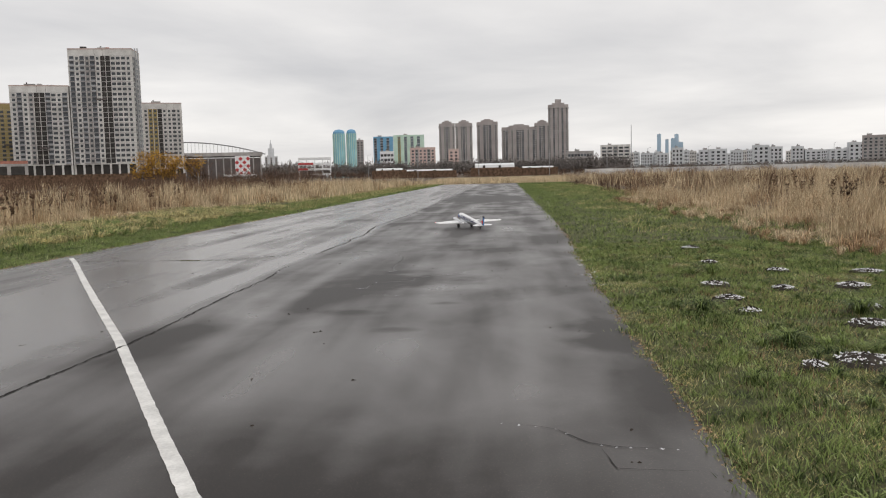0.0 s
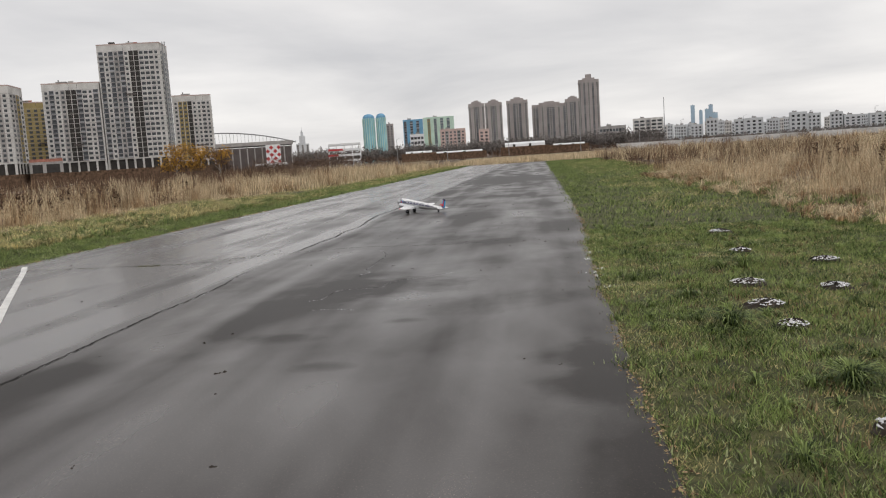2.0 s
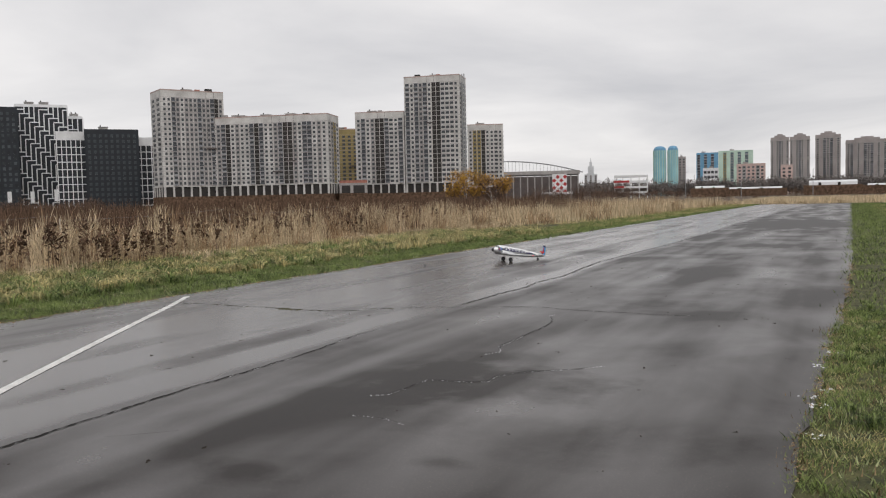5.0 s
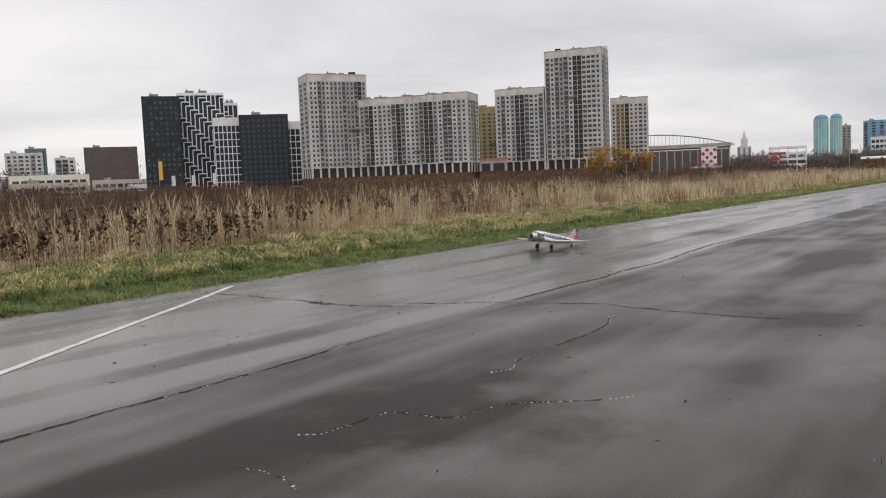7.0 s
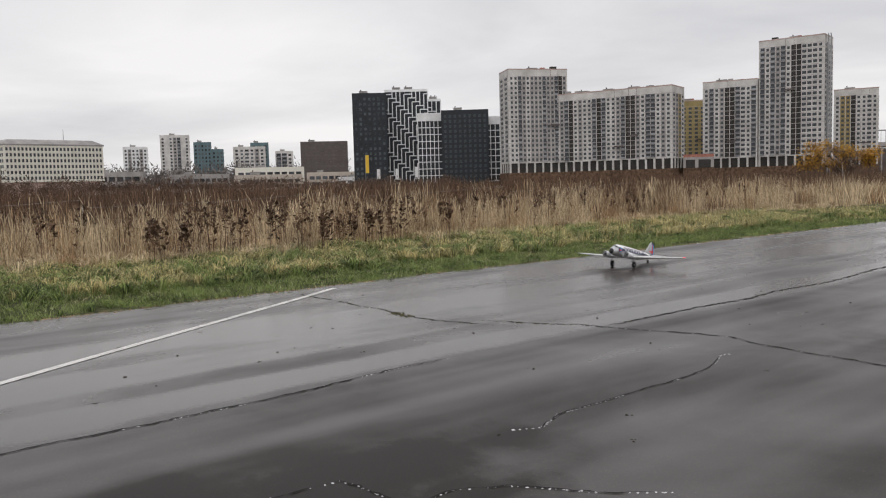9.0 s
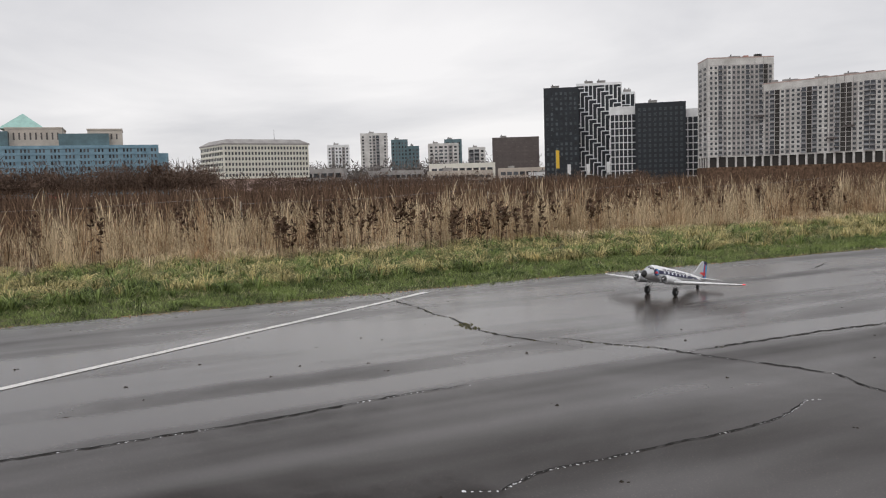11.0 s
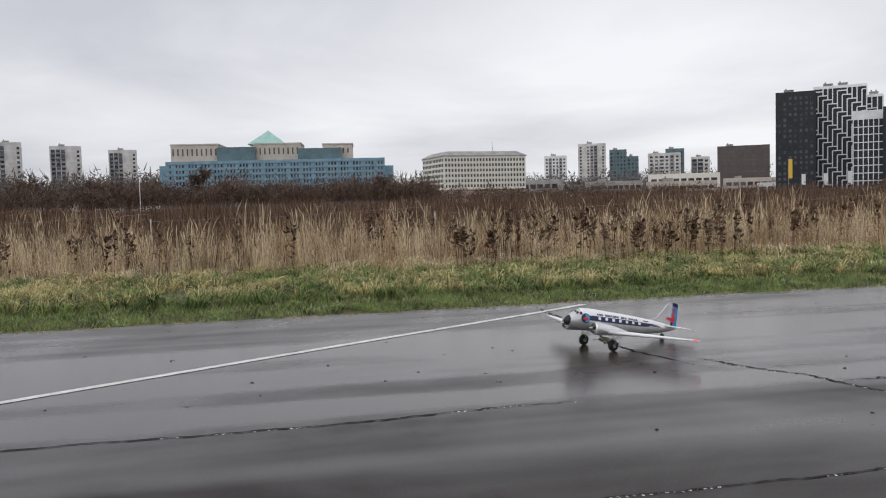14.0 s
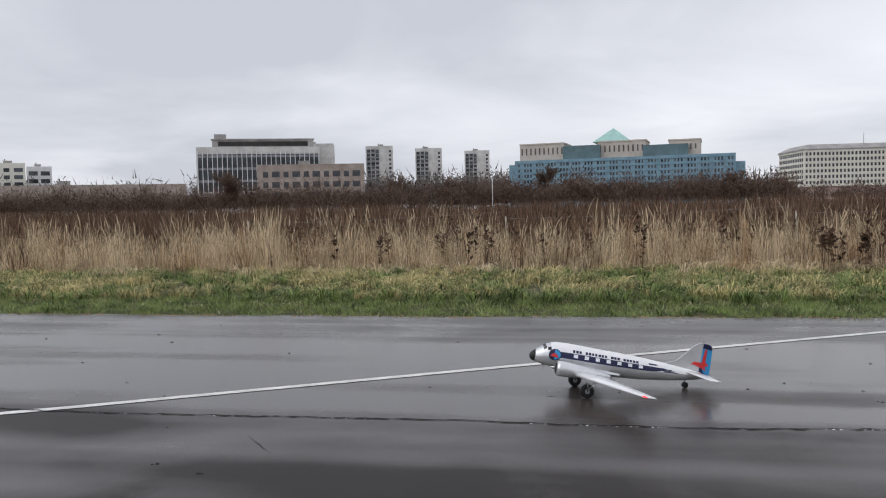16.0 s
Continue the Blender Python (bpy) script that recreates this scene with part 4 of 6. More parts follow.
def estate(name, label, L, R, depth, h, front, floors, side="", side_axis="right", wall=None, base=5.0, mast=False, seed=1, top=2.2, lift=6.0):
    """A new tower block: open ground floor on piers, windowed storeys, pale parapet."""
    m, w = frame_of(L, R)
    t = thing(name, m, label, "apartment block", "blocks of the new estate")
    mat = wall or CONCRETE
    base += lift
    part("wall", Build().box(0, w, 0, depth, base, h), mat, t)
    part("plinth", Build().box(-0.5, w + 0.5, -0.5, depth + 0.5, 0, lift), WEED, t, "weedy earth bank under the block")
    # solid dark box stands in for the shade behind the piers
    dark = Build()
    dark.box(0.5, w - 0.5, 0.8, depth - 0.5, lift, base)
    n = max(3, int(w / 4.2))
    for i in range(n + 1):
        x = i * (w - 0.9) / n
        part("pier", Build().box(x, x + 0.9, 0, 0.8, lift, base), CONCRETE, t)
    for i in range(5):
        y = i * (depth - 0.9) / 4
        part("flank_pier", Build().box(-0.02 if side_axis == "left" else w - 0.88, 0.88 if side_axis == "left" else w + 0.02, y + 0.01, y + 0.91, lift, base), CONCRETE, t)
    part("ground_floor_shade", dark, DARKGAP, t)
    bays(t, front, 0.6, w - 0.6, base + 0.5, h - top, floors, single=True)
    if side:
        bays(t, side, 0.6, depth - 0.6, base + 0.5, h - top, floors, axis=side_axis, depth=w)
    slab = Build()
    for k in range(1, floors + 1):
        z = base + 0.5 + k * (h - top - base - 0.5) / floors
        slab.box(-0.03, w + 0.03, -0.03, depth + 0.03, z - 0.07, z + 0.07)
    part("floor_seams", slab, GREYCON, t, kind="stuff")
    roof_bits(t, w, depth, h, mat, seed, max(1, int(w / 18)))
    rng = random.Random(seed + 40)
    net = Build()
    net.box(0, w, -0.06, 0.0, h + 1.1, h + 1.7).box(w, w + 0.06, 0, depth, h + 1.1, h + 1.7).box(-0.06, 0.0, 0, depth, h + 1.1, h + 1.7)
    part("safety_net", net, NETPINK, t, "faded red safety net round the roof")
    for _ in range(max(3, int(w / 6))):
        x, y, k = rng.uniform(2, w - 4), rng.uniform(1.5, depth - 4), rng.uniform(0.8, 2.2)
        part("roof_stack", Build().box(x, x + k * 1.6, y, y + k, h, h + 1.2 + k), rng.choice((REDROOF, GREYCON, DARKGAP)), t)
    for _ in range(max(1, int(w / 24))):
        x, z = rng.uniform(0.3, 0.7) * w, rng.uniform(0.25, 0.6) * h + 6
        part("work_cradle", Build().box(x, x + 5, -1.5, -0.85, z, z + 0.7).box(x + 0.4, x + 0.5, -1.2, -1.1, z + 0.7, h + 1).box(x + 4.5, x + 4.6, -1.2, -1.1, z + 0.7, h + 1), BROWNGLASS, t, "hanging work cradle")
    if mast:
        b = Build()
        for dx in (0, 1.2):
            for dy in (0, 1.2):
                b.box(w + 1 + dx, w + 1.3 + dx, 2 + dy, 2.3 + dy, 0, h + 2)
        z = 0
        while z < h + 1:
            b.box(w + 1, w + 2.32, 2, 2.1, z, z + 0.12)
            z += 2.0
        part("hoist_mast", b, STEEL, t)
    return t


def plain_block(name, label, L, R, depth, h, mat, front, floors, category="building", z0=1.0, glass=None, top=1.2, group="", side="", axis="right", single=False):
    m, w = frame_of(L, R)
    t = thing(name, m, label, category, group)
    part("wall", Build().box(0, w, 0, depth, 0, h), mat, t)
    bays(t, front, 0.03 * w, 0.97 * w, z0, h - top, floors, glass=glass, single=single)
    if side:
        bays(t, side, 0.05 * depth, 0.95 * depth, z0, h - top, floors, axis=axis, depth=w, glass=glass)
    roof_bits(t, w, depth, h, mat, int(abs(L[0])), 1)
    return t


def zigzag(name, L, R, depth, h, step=0):
    m, w = frame_of(L, R)
    t = thing(name, m, "black tower block with white zigzag bands on its front", "apartment block", "black and white blocks")
    part("wall", Build().box(0, w, 0, depth, 0, h), BLACKCLAD, t)
    b = Build()
    u, hk, th = 2.55, 2.5, 0.62
    for axis, span in (("front", w), ("right", depth)):
        n = max(2, round(span / u))
        c = span / n

        def bar(x0, x1, z0, z1, proud):
            z0, z1 = max(z0, 2.0), min(z1, h)
            if z1 - z0 < 0.1:
                return
            if axis == "front":
                b.box(max(x0, 0), min(x1, w), -proud, 0.2, z0, z1)
            else:
                b.box(w - 0.2, w + proud, max(x0, 0), min(x1, depth), z0, z1)

        for j in range(-1, n):
            a = step - (j % 5) * hk - 5 * hk
            while a < h:
                # each dark hook: a tall stem with an arm to the next column at its top
                if j >= 0:
                    bar(j * c, (j + 1) * c + th / 2, a - th / 2, a + th / 2, 0.22)
                    bar((j + 1) * c - th / 2, (j + 1) * c + th / 2, a - hk, a + 3 * hk, 0.24)
                bar((j + 1) * c, min((j + 2) * c, span), a + 3 * hk - th / 2, a + 3 * hk + th / 2, 0.22)
                a += 5 * hk
        bar(0, th * 0.7, 2.0, h, 0.23)
        bar(span - th * 0.7, span, 2.0, h, 0.26)
        bar(0, span, h - 0.5, h, 0.27)
    part("band_pattern", b, WHITECLAD, t, "white angular facade bands", kind="stuff")
    roof_bits(t, w, depth, h, WHITECLAD, 4, 2)


def gridded(name, L, R, depth, h, cols, rows):
    m, w = frame_of(L, R)
    t = thing(name, m, "dark block with a white grid of facade ribs", "apartment block", "black and white blocks")
    part("wall", Build().box(0, w, 0, depth, 0, h), BLACKCLAD, t)
    b = Build()
    for i in range(cols + 1):
        x = i * (w - 0.5) / cols
        b.box(x, x + 0.5, -0.25, 0.2, 2, h - 4)
    for k in range(rows + 1):
        z = 2 + k * (h - 6.5) / rows
        b.box(0, w, -0.2, 0.2, z, z + 0.5)
    b.box(-0.1, w + 0.1, -0.3, depth + 0.1, h - 4, h + 0.5)
    part("white_grid", b, WHITECLAD, t, "white facade grid", kind="stuff")


def buildings():
    estate("tall_tower_block", "tallest pale concrete tower block of the new estate", (-227.4, 413.6), (-196.2, 420.6), 18, 69.5, "bwbgbwddpppw", 21, "wbww", "right", mast=True, seed=2)
    estate("stepped_tower_block", "pale tower block joined to a taller one", (-254.2, 403.5), (-227.9, 413.3), 18, 50.6, "wbwgddbpwb", 15, "", seed=3)
    estate("ochre_block", "ochre-clad apartment block behind the pale blocks", (-292.0, 432.1), (-274.0, 444.9), 16, 45.4, "wwwwww", 14, wall=YELLOW, seed=4, base=3)
    estate("long_block", "long pale concrete apartment block with open ground floor", (-302.9, 334.9), (-239.2, 353.5), 19, 45.2, "bwgbdwgwwbdbwwgbddgwbbwgw", 14, "wgyw", "right", seed=5)
    estate("corner_tower_block", "pale corner tower block beside black towers", (-311.5, 312.8), (-295.9, 341.3), 18, 58.7, "wwbgwgggbggbdg", 18, "ww", "left", mast=False, seed=6)
    estate("end_block", "ochre and pale end block of the new estate", (-220.8, 484.2), (-199.8, 493.4), 16, 47.4, "wyydwwpw", 14, "ww", "right", seed=7, base=3)
    m = pose(-238, 361, 0, 0, 0, 36)
    t = thing("podium", m, "low concrete podium with red barriers between blocks", "podium")
    part("wall", Build().box(0, 14.5, 0, 8, 6, 11.2), GREYCON, t)
    part("bank", Build().box(0, 14.5, 0.2, 8, 0, 6), WEED, t, "weedy earth bank")
    # two dark panels on the wall paint the shade of its openings
    part("opening_shade", Build().box(1.2, 5.6, -0.1, 0.5, 6, 10).box(7.2, 13.0, -0.1, 0.5, 6, 10), DARKGAP, t)
    part("barrier", Build().box(0, 14.5, 0.1, 0.4, 11.2, 12.6), REDROOF, t)
    # black towers
    plain_block("black_tower", "black-clad tower block with narrow dark windows", (-438.3, 299.7), (-425.9, 317.4), 18, 58.5, BLACKCLAD, "wwwwwww", 18, glass=BLACKPANE, category= "apartment block", group="black and white blocks", side="wwwww")
    zigzag("zigzag_tower", (-438.7, 325.1), (-421.4, 347.5), 12, 62.0)
    zigzag("zigzag_annex", (-425.5, 350.3), (-420.0, 357.2), 10, 56.0, 1.5)
    gridded("gridded_block", (-407.9, 327.6), (-397.9, 339.7), 14, 45.0, 6, 9)
    plain_block("black_block", "broad black-clad apartment block", (-393.0, 334.7), (-373.6, 356.5), 14, 45.3, BLACKCLAD, "wwwwwwwww", 14, glass=BLACKPANE, category= "apartment block", group="black and white blocks", single=True)
    gridded("gridded_annex", (-386.0, 365.2), (-377.4, 374.2), 12, 42.5, 4, 9)
    zigzag("zigzag_far_tower", (-407.5, 400.6), (-400.9, 407.2), 10, 60.0, 2.5)
    for x, y, h, mat in ((-393, 277, 19, FLAGYELLOW), (-396, 287, 11, TENT), (-390, 296, 11, TENT), (-388, 309, 12, TENT)):
        t = thing("banner_flag", pose(x, y, 0, 0, 0, 60), "tall narrow advertising banner on a pole", "banner", "banners by the black towers")
        part("pole", Build().tube([(0, 0, 0), (0, 0, h)], [0.12, 0.08], 6), STEEL, t)
        part("cloth", Build().box(0.12, 2.0, -0.04, 0.04, h * 0.45, h - 0.2), mat, t)
    # cream hotel, two wings meeting at a corner
    m, w = frame_of((-488.7, 109.8), (-495.3, 163.4))
    t = thing("cream_hotel", m, "long cream office block with rows of square windows", "office building")
    part("wall", Build().box(0, w, 0, 42, 8, 28.0), CREAM, t)
    part("ground_floor", Build().box(1.5, w - 1.5, 1.5, 40, 0, 8), PINK, t)
    bays(t, "w" * 26, 0.5, w - 0.5, 8.5, 27.5, 6, single=True)
    bays(t, "w" * 14, 0.5, 41.5, 8.5, 27.5, 6, axis="left")
    roof = Build()
    roof.rings([[(-0.6, -0.6, 28), (w + 0.6, -0.6, 28), (w + 0.6, 42.6, 28), (-0.6, 42.6, 28)], [(-0.6, -0.6, 28.8), (w + 0.6, -0.6, 28.8), (w + 0.6, 42.6, 28.8), (-0.6, 42.6, 28.8)], [(4, 5, 31.5), (w - 4, 5, 31.5), (w - 4, 37, 31.5), (4, 37, 31.5)]])
    part("roof", roof, GREYCON, t)
    ribs = Build()
    for i in range(27):
        x = 0.5 + i * (w - 1) / 26
        ribs.box(x - 0.25, x + 0.25, -0.6, 0.1, 8, 28)
    for k in range(7):
        z = 8.4 + k * 19 / 6
        ribs.box(0, w, -0.45, 0.1, z - 0.35, z + 0.35)
        ribs.box(-0.45, 0.1, 0, 42, z - 0.35, z + 0.35)
    part("facade_ribs", ribs, CREAM, t, kind="stuff")
    part("aerial", Build().tube([(36, 10, 30), (36, 10, 38)], [0.25, 0.1], 5), STEEL, t)
    # blue office complex
    m, w = frame_of((-585.3, -62.1), (-569.1, 85.0))
    t = thing("blue_office_complex", m, "long blue office complex with beige wings and glass pyramid", "office building")
    part("blue_wing", Build().box(0, w, 0, 12, 0, 32.5).box(w, w + 6, 2, 12, 0, 27).box(-5, 0, 4, 12, 0, 30), BLUEFACE, t)
    bays(t, "w.ww" * 17, 2, w - 1, 4, 31, 7)
    for k in range(8):
        part("sill_band", Build().box(0, w, -0.4, 0.1, 4 + k * 3.86 - 0.6, 4 + k * 3.86 + 0.2), BLUEFACE, t)
    for x0, x1, h in ((1, 33, 44.3), (57, 90, 44), (105, 126, 43)):
        part("beige_wing", Build().box(x0, x1, 13, 45, 30, h).box(x0 - 0.4, x1 + 0.4, 12.6, 45.4, h, h + 0.9), BEIGE, t)
        for k in range(int((x1 - x0) / 3.2)):
            part("slot_window", Build().box(x0 + 1.2 + k * 3.2, x0 + 2.2 + k * 3.2, 12.8, 13.4, 37, h - 2.5), BROWNGLASS, t)
    for x0, x1, h in ((33, 59, 42.2), (88, 118, 40.5)):
        part("teal_wing", Build().box(x0, x1, 8, 30, 30, h), TEAL, t)
    p = Build()
    c = [(52, 22, 45), (79, 22, 45), (79, 48, 45), (52, 48, 45)]
    for i in range(4):
        p.face(c[i], c[(i + 1) % 4], (65.5, 35, 55.5))
    p.face(*reversed(c))
    part("glass_pyramid", p, PYRAMID, t)
    # row of housing blocks behind
    for n, L, R, h, mat, spec, fl in (("white_block", (-804.1, 280.8), (-796.6, 302.0), 43, WHITECLAD, "wgwwgw", 12), ("grey_white_tower", (-792.5, 312.7), (-782.2, 338.3), 54, CONCRETE, "w.wgb.w", 16), ("teal_block", (-780.8, 341.5), (-774.0, 357.0), 47, TEAL, "wwwww", 12), ("teal_annex", (-774.0, 357.0), (-769.2, 367.5), 40, TEAL, "www", 10), ("brick_white_block", (-765.3, 375.7), (-751.1, 403.8), 42, CONCRETE, "wwpwgw", 11), ("grey_slab_block", (-746.6, 412.2), (-738.0, 427.7), 37, CONCRETE, "bbw", 9)):
        plain_block(n, "distant apartment block with rows of small windows", L, R, 16, h, mat, spec, fl, "apartment block", group="distant housing blocks", side="w.w")
    plain_block("teal_tall_block", "teal glass block rising behind a white one", (-760, 392), (-752, 408), 14, 46, TEAL, "www", 12, "apartment block", group="distant housing blocks")
    plain_block("brown_glass_block", "square brown glass office block on a pale base", (-604.8, 358.5), (-584.2, 391.8), 26, 38, BROWNGLASS, "p" * 10, 8, "office building", z0=12, glass=BROWNGLASS, single=True)
    for i, (L, R, h, mat) in enumerate((((-540.0, 267.4), (-517.4, 309.8), 15, CREAM), ((-585, 352), (-560, 395), 12, BEIGE), ((-545, 225), (-538, 262), 11, GREYCON), ((-430, 215), (-418, 250), 8, BEIGE), ((-600, 170), (-575, 215), 14, GREYCON), ((-505, 330), (-480, 370), 7, TENT))):
        plain_block("low_shed", "low pale service building with a flat roof", L, R, 14, h, mat, "p" * 9, 2, "shed", group="low sheds before the housing")
    for L, R, h in (((-764.2, -226.9), (-771.5, -201.7), 60), ((-776.8, -180.9), (-782.4, -155.9), 57), ((-835.8, -143.2), (-840.0, -118.0), 57), ((-705.0, -275.0), (-717.0, -242.7), 60)):
        plain_block("panel_tower", "grey panel-built apartment tower with balcony bands", L, R, 18, h, GREYTOWER if h == 99 else CONCRETE, "bbb..w", 14, "apartment block", group="panel towers", top=2)
    # glazed institute
    m, w = frame_of((-395.4, -206.1), (-421.6, -147.8))
    t = thing("glazed_institute", m, "long glazed institute block with pale vertical fins", "office building")
    part("wall", Build().box(0, w, 0, 18, 0, 35.3).box(w, w + 8, 1, 18, 0, 35.8), CONCRETE, t)
    part("glazing", Build().box(0.6, w - 0.3, -0.1, 0.3, 12, 31.5), BLACKPANE, t)
    fins = Build()
    for i in range(26):
        x = 0.6 + i * (w - 1.2) / 25
        fins.box(x - 0.18, x + 0.18, -0.7, 0.1, 10, 33)
    for z in (17.5, 24.0, 30.5):
        part("spandrel", Build().box(0.6, w - 0.6, -0.25, 0.1, z - 0.7, z + 0.5), BLUEGREY, t)
    part("fins", fins, WHITECLAD, t, "pale vertical fins", kind="stuff")
    part("penthouse", Build().box(8, w - 3, 4, 16, 35.3, 39.3).box(7.5, w - 2.5, 3.5, 16.5, 39.3, 39.9).box(9, 15, 6, 12, 39.9, 42.5), GREYCON, t)
    part("penthouse_glazing", Build().box(11, w - 6, 3.8, 4.3, 36, 38.4), DARKGAP, t)
    plain_block("low_institute", "low beige institute wing behind bare trees", (-345.2, -149.7), (-362.2, -104.8), 16, 21, DUSTYBRICK, "wpwpwpwpwp", 4, "office building", single=True)
    plain_block("cream_block", "small cream building with flat roof", (-455, -383), (-468.7, -366.3), 14, 34.6, CREAM, "wwp", 7)
    plain_block("banded_block", "small pale building with dark window bands", (-484.8, -378.3), (-494.2, -366.1), 14, 33.5, WHITECLAD, "pp", 6)
    plain_block("tan_wall_building", "long low tan building behind bushes", (-290, -240), (-331.6, -176.9), 12, 13.0, DUSTYBRICK, "." * 12, 1, "shed")
    # stadium
    m, w = frame_of((-268, 649), (-205, 672))
    t = thing("stadium", m, "stadium with arched steel roof truss and dark stand", "stadium")
    part("stand", Build().box(0, w, 0, 40, 0, 19), BROWNGLASS, t)
    part("stand_roof", Build().box(-1, w + 1, -2, 41, 20.5, 23.5), GREYCON, t)
    for i in range(12):
        part("stand_pier", Build().box(i * (w - 1) / 11, i * (w - 1) / 11 + 1, -1, 0, 0, 20.5), GREYCON, t)
    arch, web = [], Build()
    for i in range(25):
        u = i / 24
        arch.append((u * w * 1.05, -1, 25 + 7.5 * (1 - (1.25 * u - 0.2) ** 2) - 2.5 * u))
    part("arch", Build().tube(arch, [0.5] * 25, 6), STEEL, t)
    for i in range(0, 25, 1):
        web.tube([arch[i], (arch[i][0], -1, 23)], [0.18, 0.18], 4)
    part("truss", web, STEEL, t, kind="stuff")
    m, w = frame_of((-193.5, 570.4), (-183.7, 573.6))
    t = thing("checkered_pavilion", m, "stadium entrance with red and white diamond panels", "pavilion")
    part("wall", Build().box(0, w, 0, 10, 0, 18), WHITECLAD, t)
    dia = Build()
    for i in range(4):
        for k in range(5):
            if (i + k) % 2:
                cx, cz, r = (i + 0.5) * w / 4, 5.5 + k * 2.6, 1.5
                dia.face((cx - r, -0.2, cz), (cx, -0.2, cz - r), (cx + r, -0.2, cz), (cx, -0.2, cz + r))
    part("diamonds", dia, REDPAINT, t, "red diamond panels", kind="stuff")
    part("canopy", Build().box(-8, w + 4, -6, 0, 3.5, 5), TENT, t)
    m, w = frame_of((-124.7, 479.4), (-105.9, 483.8))
    t = thing("parking_deck", m, "open parking deck with white and red parapets", "parking deck")
    deck = Build()
    for k in range(4):
        deck.box(0, w, 0, 14, 2.5 + k * 3.2, 3.7 + k * 3.2)
    for i in range(5):
        deck.box(i * (w - 0.6) / 4, i * (w - 0.6) / 4 + 0.6, 0.2, 0.8, 0, 13)
    part("decks", deck, WHITECLAD, t)
    part("red_parapet", Build().box(-0.1, w * 0.45, -0.2, 0.0, 9, 10.2).box(-0.1, w * 0.3, -0.2, 0.0, 5.8, 7.0), REDPAINT, t)
    # far towers beyond the runway's end
    for L, R in (((-228.3, 1071.2), (-212.4, 1074.4)), ((-211.0, 1074.7), (-197.9, 1077.1))):
        m, w = frame_of(L, R)
        t = thing("turquoise_tower", m, "turquoise tower with a rounded top", "tower block", "twin turquoise towers")
        r = w / 2
        ring = [(r + r * math.cos(a), r + r * math.sin(a)) for a in np.linspace(0, 2 * math.pi, 16, endpoint=False)]
        part("shaft", Build().rings([[(x, y, z) for x, y in ring] for z in (0, 58)]), TWINBLUE, t)
        part("dome", Build().rings([[(r + (x - r) * q, r + (y - r) * q, z) for x, y in ring] for q, z in ((0.96, 58), (0.9, 60.5), (0.65, 62.6), (0.2, 63.6))]), SKYBLUE, t)
        for x, y in ring[8:]:
            part("pilaster", Build().box(x - 0.35, x + 0.35, y - 0.35, y + 0.35, 0, 58), MINT, t)
    plain_block("grey_small_tower", "small grey tower beside turquoise ones", (-207.4, 1126.2), (-197.5, 1128.0), 12, 50, GREYTOWER, "ww", 14, "tower block")
    plain_block("blue_slab", "bright blue slab tower block", (-184.3, 1130.2), (-157.3, 1134.2), 14, 54, SKYBLUE, "b.b.b.", 15, "tower block")
    plain_block("mint_slab", "pale mint slab tower block", (-157.0, 1134.0), (-114.6, 1139.3), 14, 55.5, MINT, ".y.b.b.b.", 15, "tower block", glass=TEAL)
    plain_block("pink_low_block", "low pink brick apartment block", (-117.1, 988.1), (-86.7, 991.2), 14, 33, PINK, "wgwwgw", 8, "apartment block")
    plain_block("pale_low_block", "low pale building before the blue slab", (-145.4, 933.9), (-129.4, 936.2), 12, 28, WHITECLAD, "pppp", 5)
    plain_block("brick_annex", "small pink brick annex", (-70, 980), (-58, 981), 12, 30, PINK, "ww", 7, "apartment block")
    for n, L, R, h, spec in (("ribbed_tower", (-106.1, 1290.6), (-81.4, 1292.4), 79, "g.gbg.g"), ("ribbed_tower", (-80.6, 1292.5), (-54.1, 1293.8), 79, "g.gbg.g"), ("domed_tower", (-48.8, 1344.0), (-15.0, 1344.8), 83, "g.bgb.g"), ("stepped_tower", (-9.0, 1394.9), (48.5, 1394.0), 76, "gb.g.bgb.g.b"), ("linked_tower", (45.8, 1394.1), (71.0, 1393.0), 82, "g.bgb.g"), ("spire_tower", (68.6, 1393.2), (102.0, 1391.1), 111, "g.b.g.b.g")):
        t = plain_block(n, "grey-brown residential tower with vertical ribs", L, R, 22, h, GREYTOWER, spec, int(h / 3.2), "tower block", group="residential towers", top=4)
        w = math.hypot(R[0] - L[0], R[1] - L[1])
        for z in (h * 0.28, h * 0.62, h - 4):
            part("string_course", Build().box(-0.6, w + 0.6, -0.8, 22.6, z - 0.6, z + 0.6), GREYCON, t)
        part("crown", Build().box(w * 0.2, w * 0.8, 4, 18, h, h + 4).box(w * 0.35, w * 0.65, 6, 16, h + 4, h + (10 if h > 100 else 6)), GREYTOWER, t)
    plain_block("flat_office", "low long distant office building", (63.4, 892.6), (91.4, 890.1), 14, 21.5, GREYCON, "p" * 8, 4)
    plain_block("pale_office", "pale distant office building", (131.7, 1187.5), (172.8, 1182.2), 16, 36, CONCRETE, "ppgpp", 7)
    t = thing("radio_mast", pose(174, 1182, 0), "tall thin radio mast on the skyline", "mast")
    part("pole", Build().tube([(0, 0, 0), (0, 0, 64)], [0.8, 0.4], 5), STEEL, t)
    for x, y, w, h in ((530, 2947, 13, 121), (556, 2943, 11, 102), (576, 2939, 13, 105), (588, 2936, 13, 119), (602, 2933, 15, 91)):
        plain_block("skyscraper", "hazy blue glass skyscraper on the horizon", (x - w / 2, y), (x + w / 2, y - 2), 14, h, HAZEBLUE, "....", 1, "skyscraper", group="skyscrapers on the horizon")
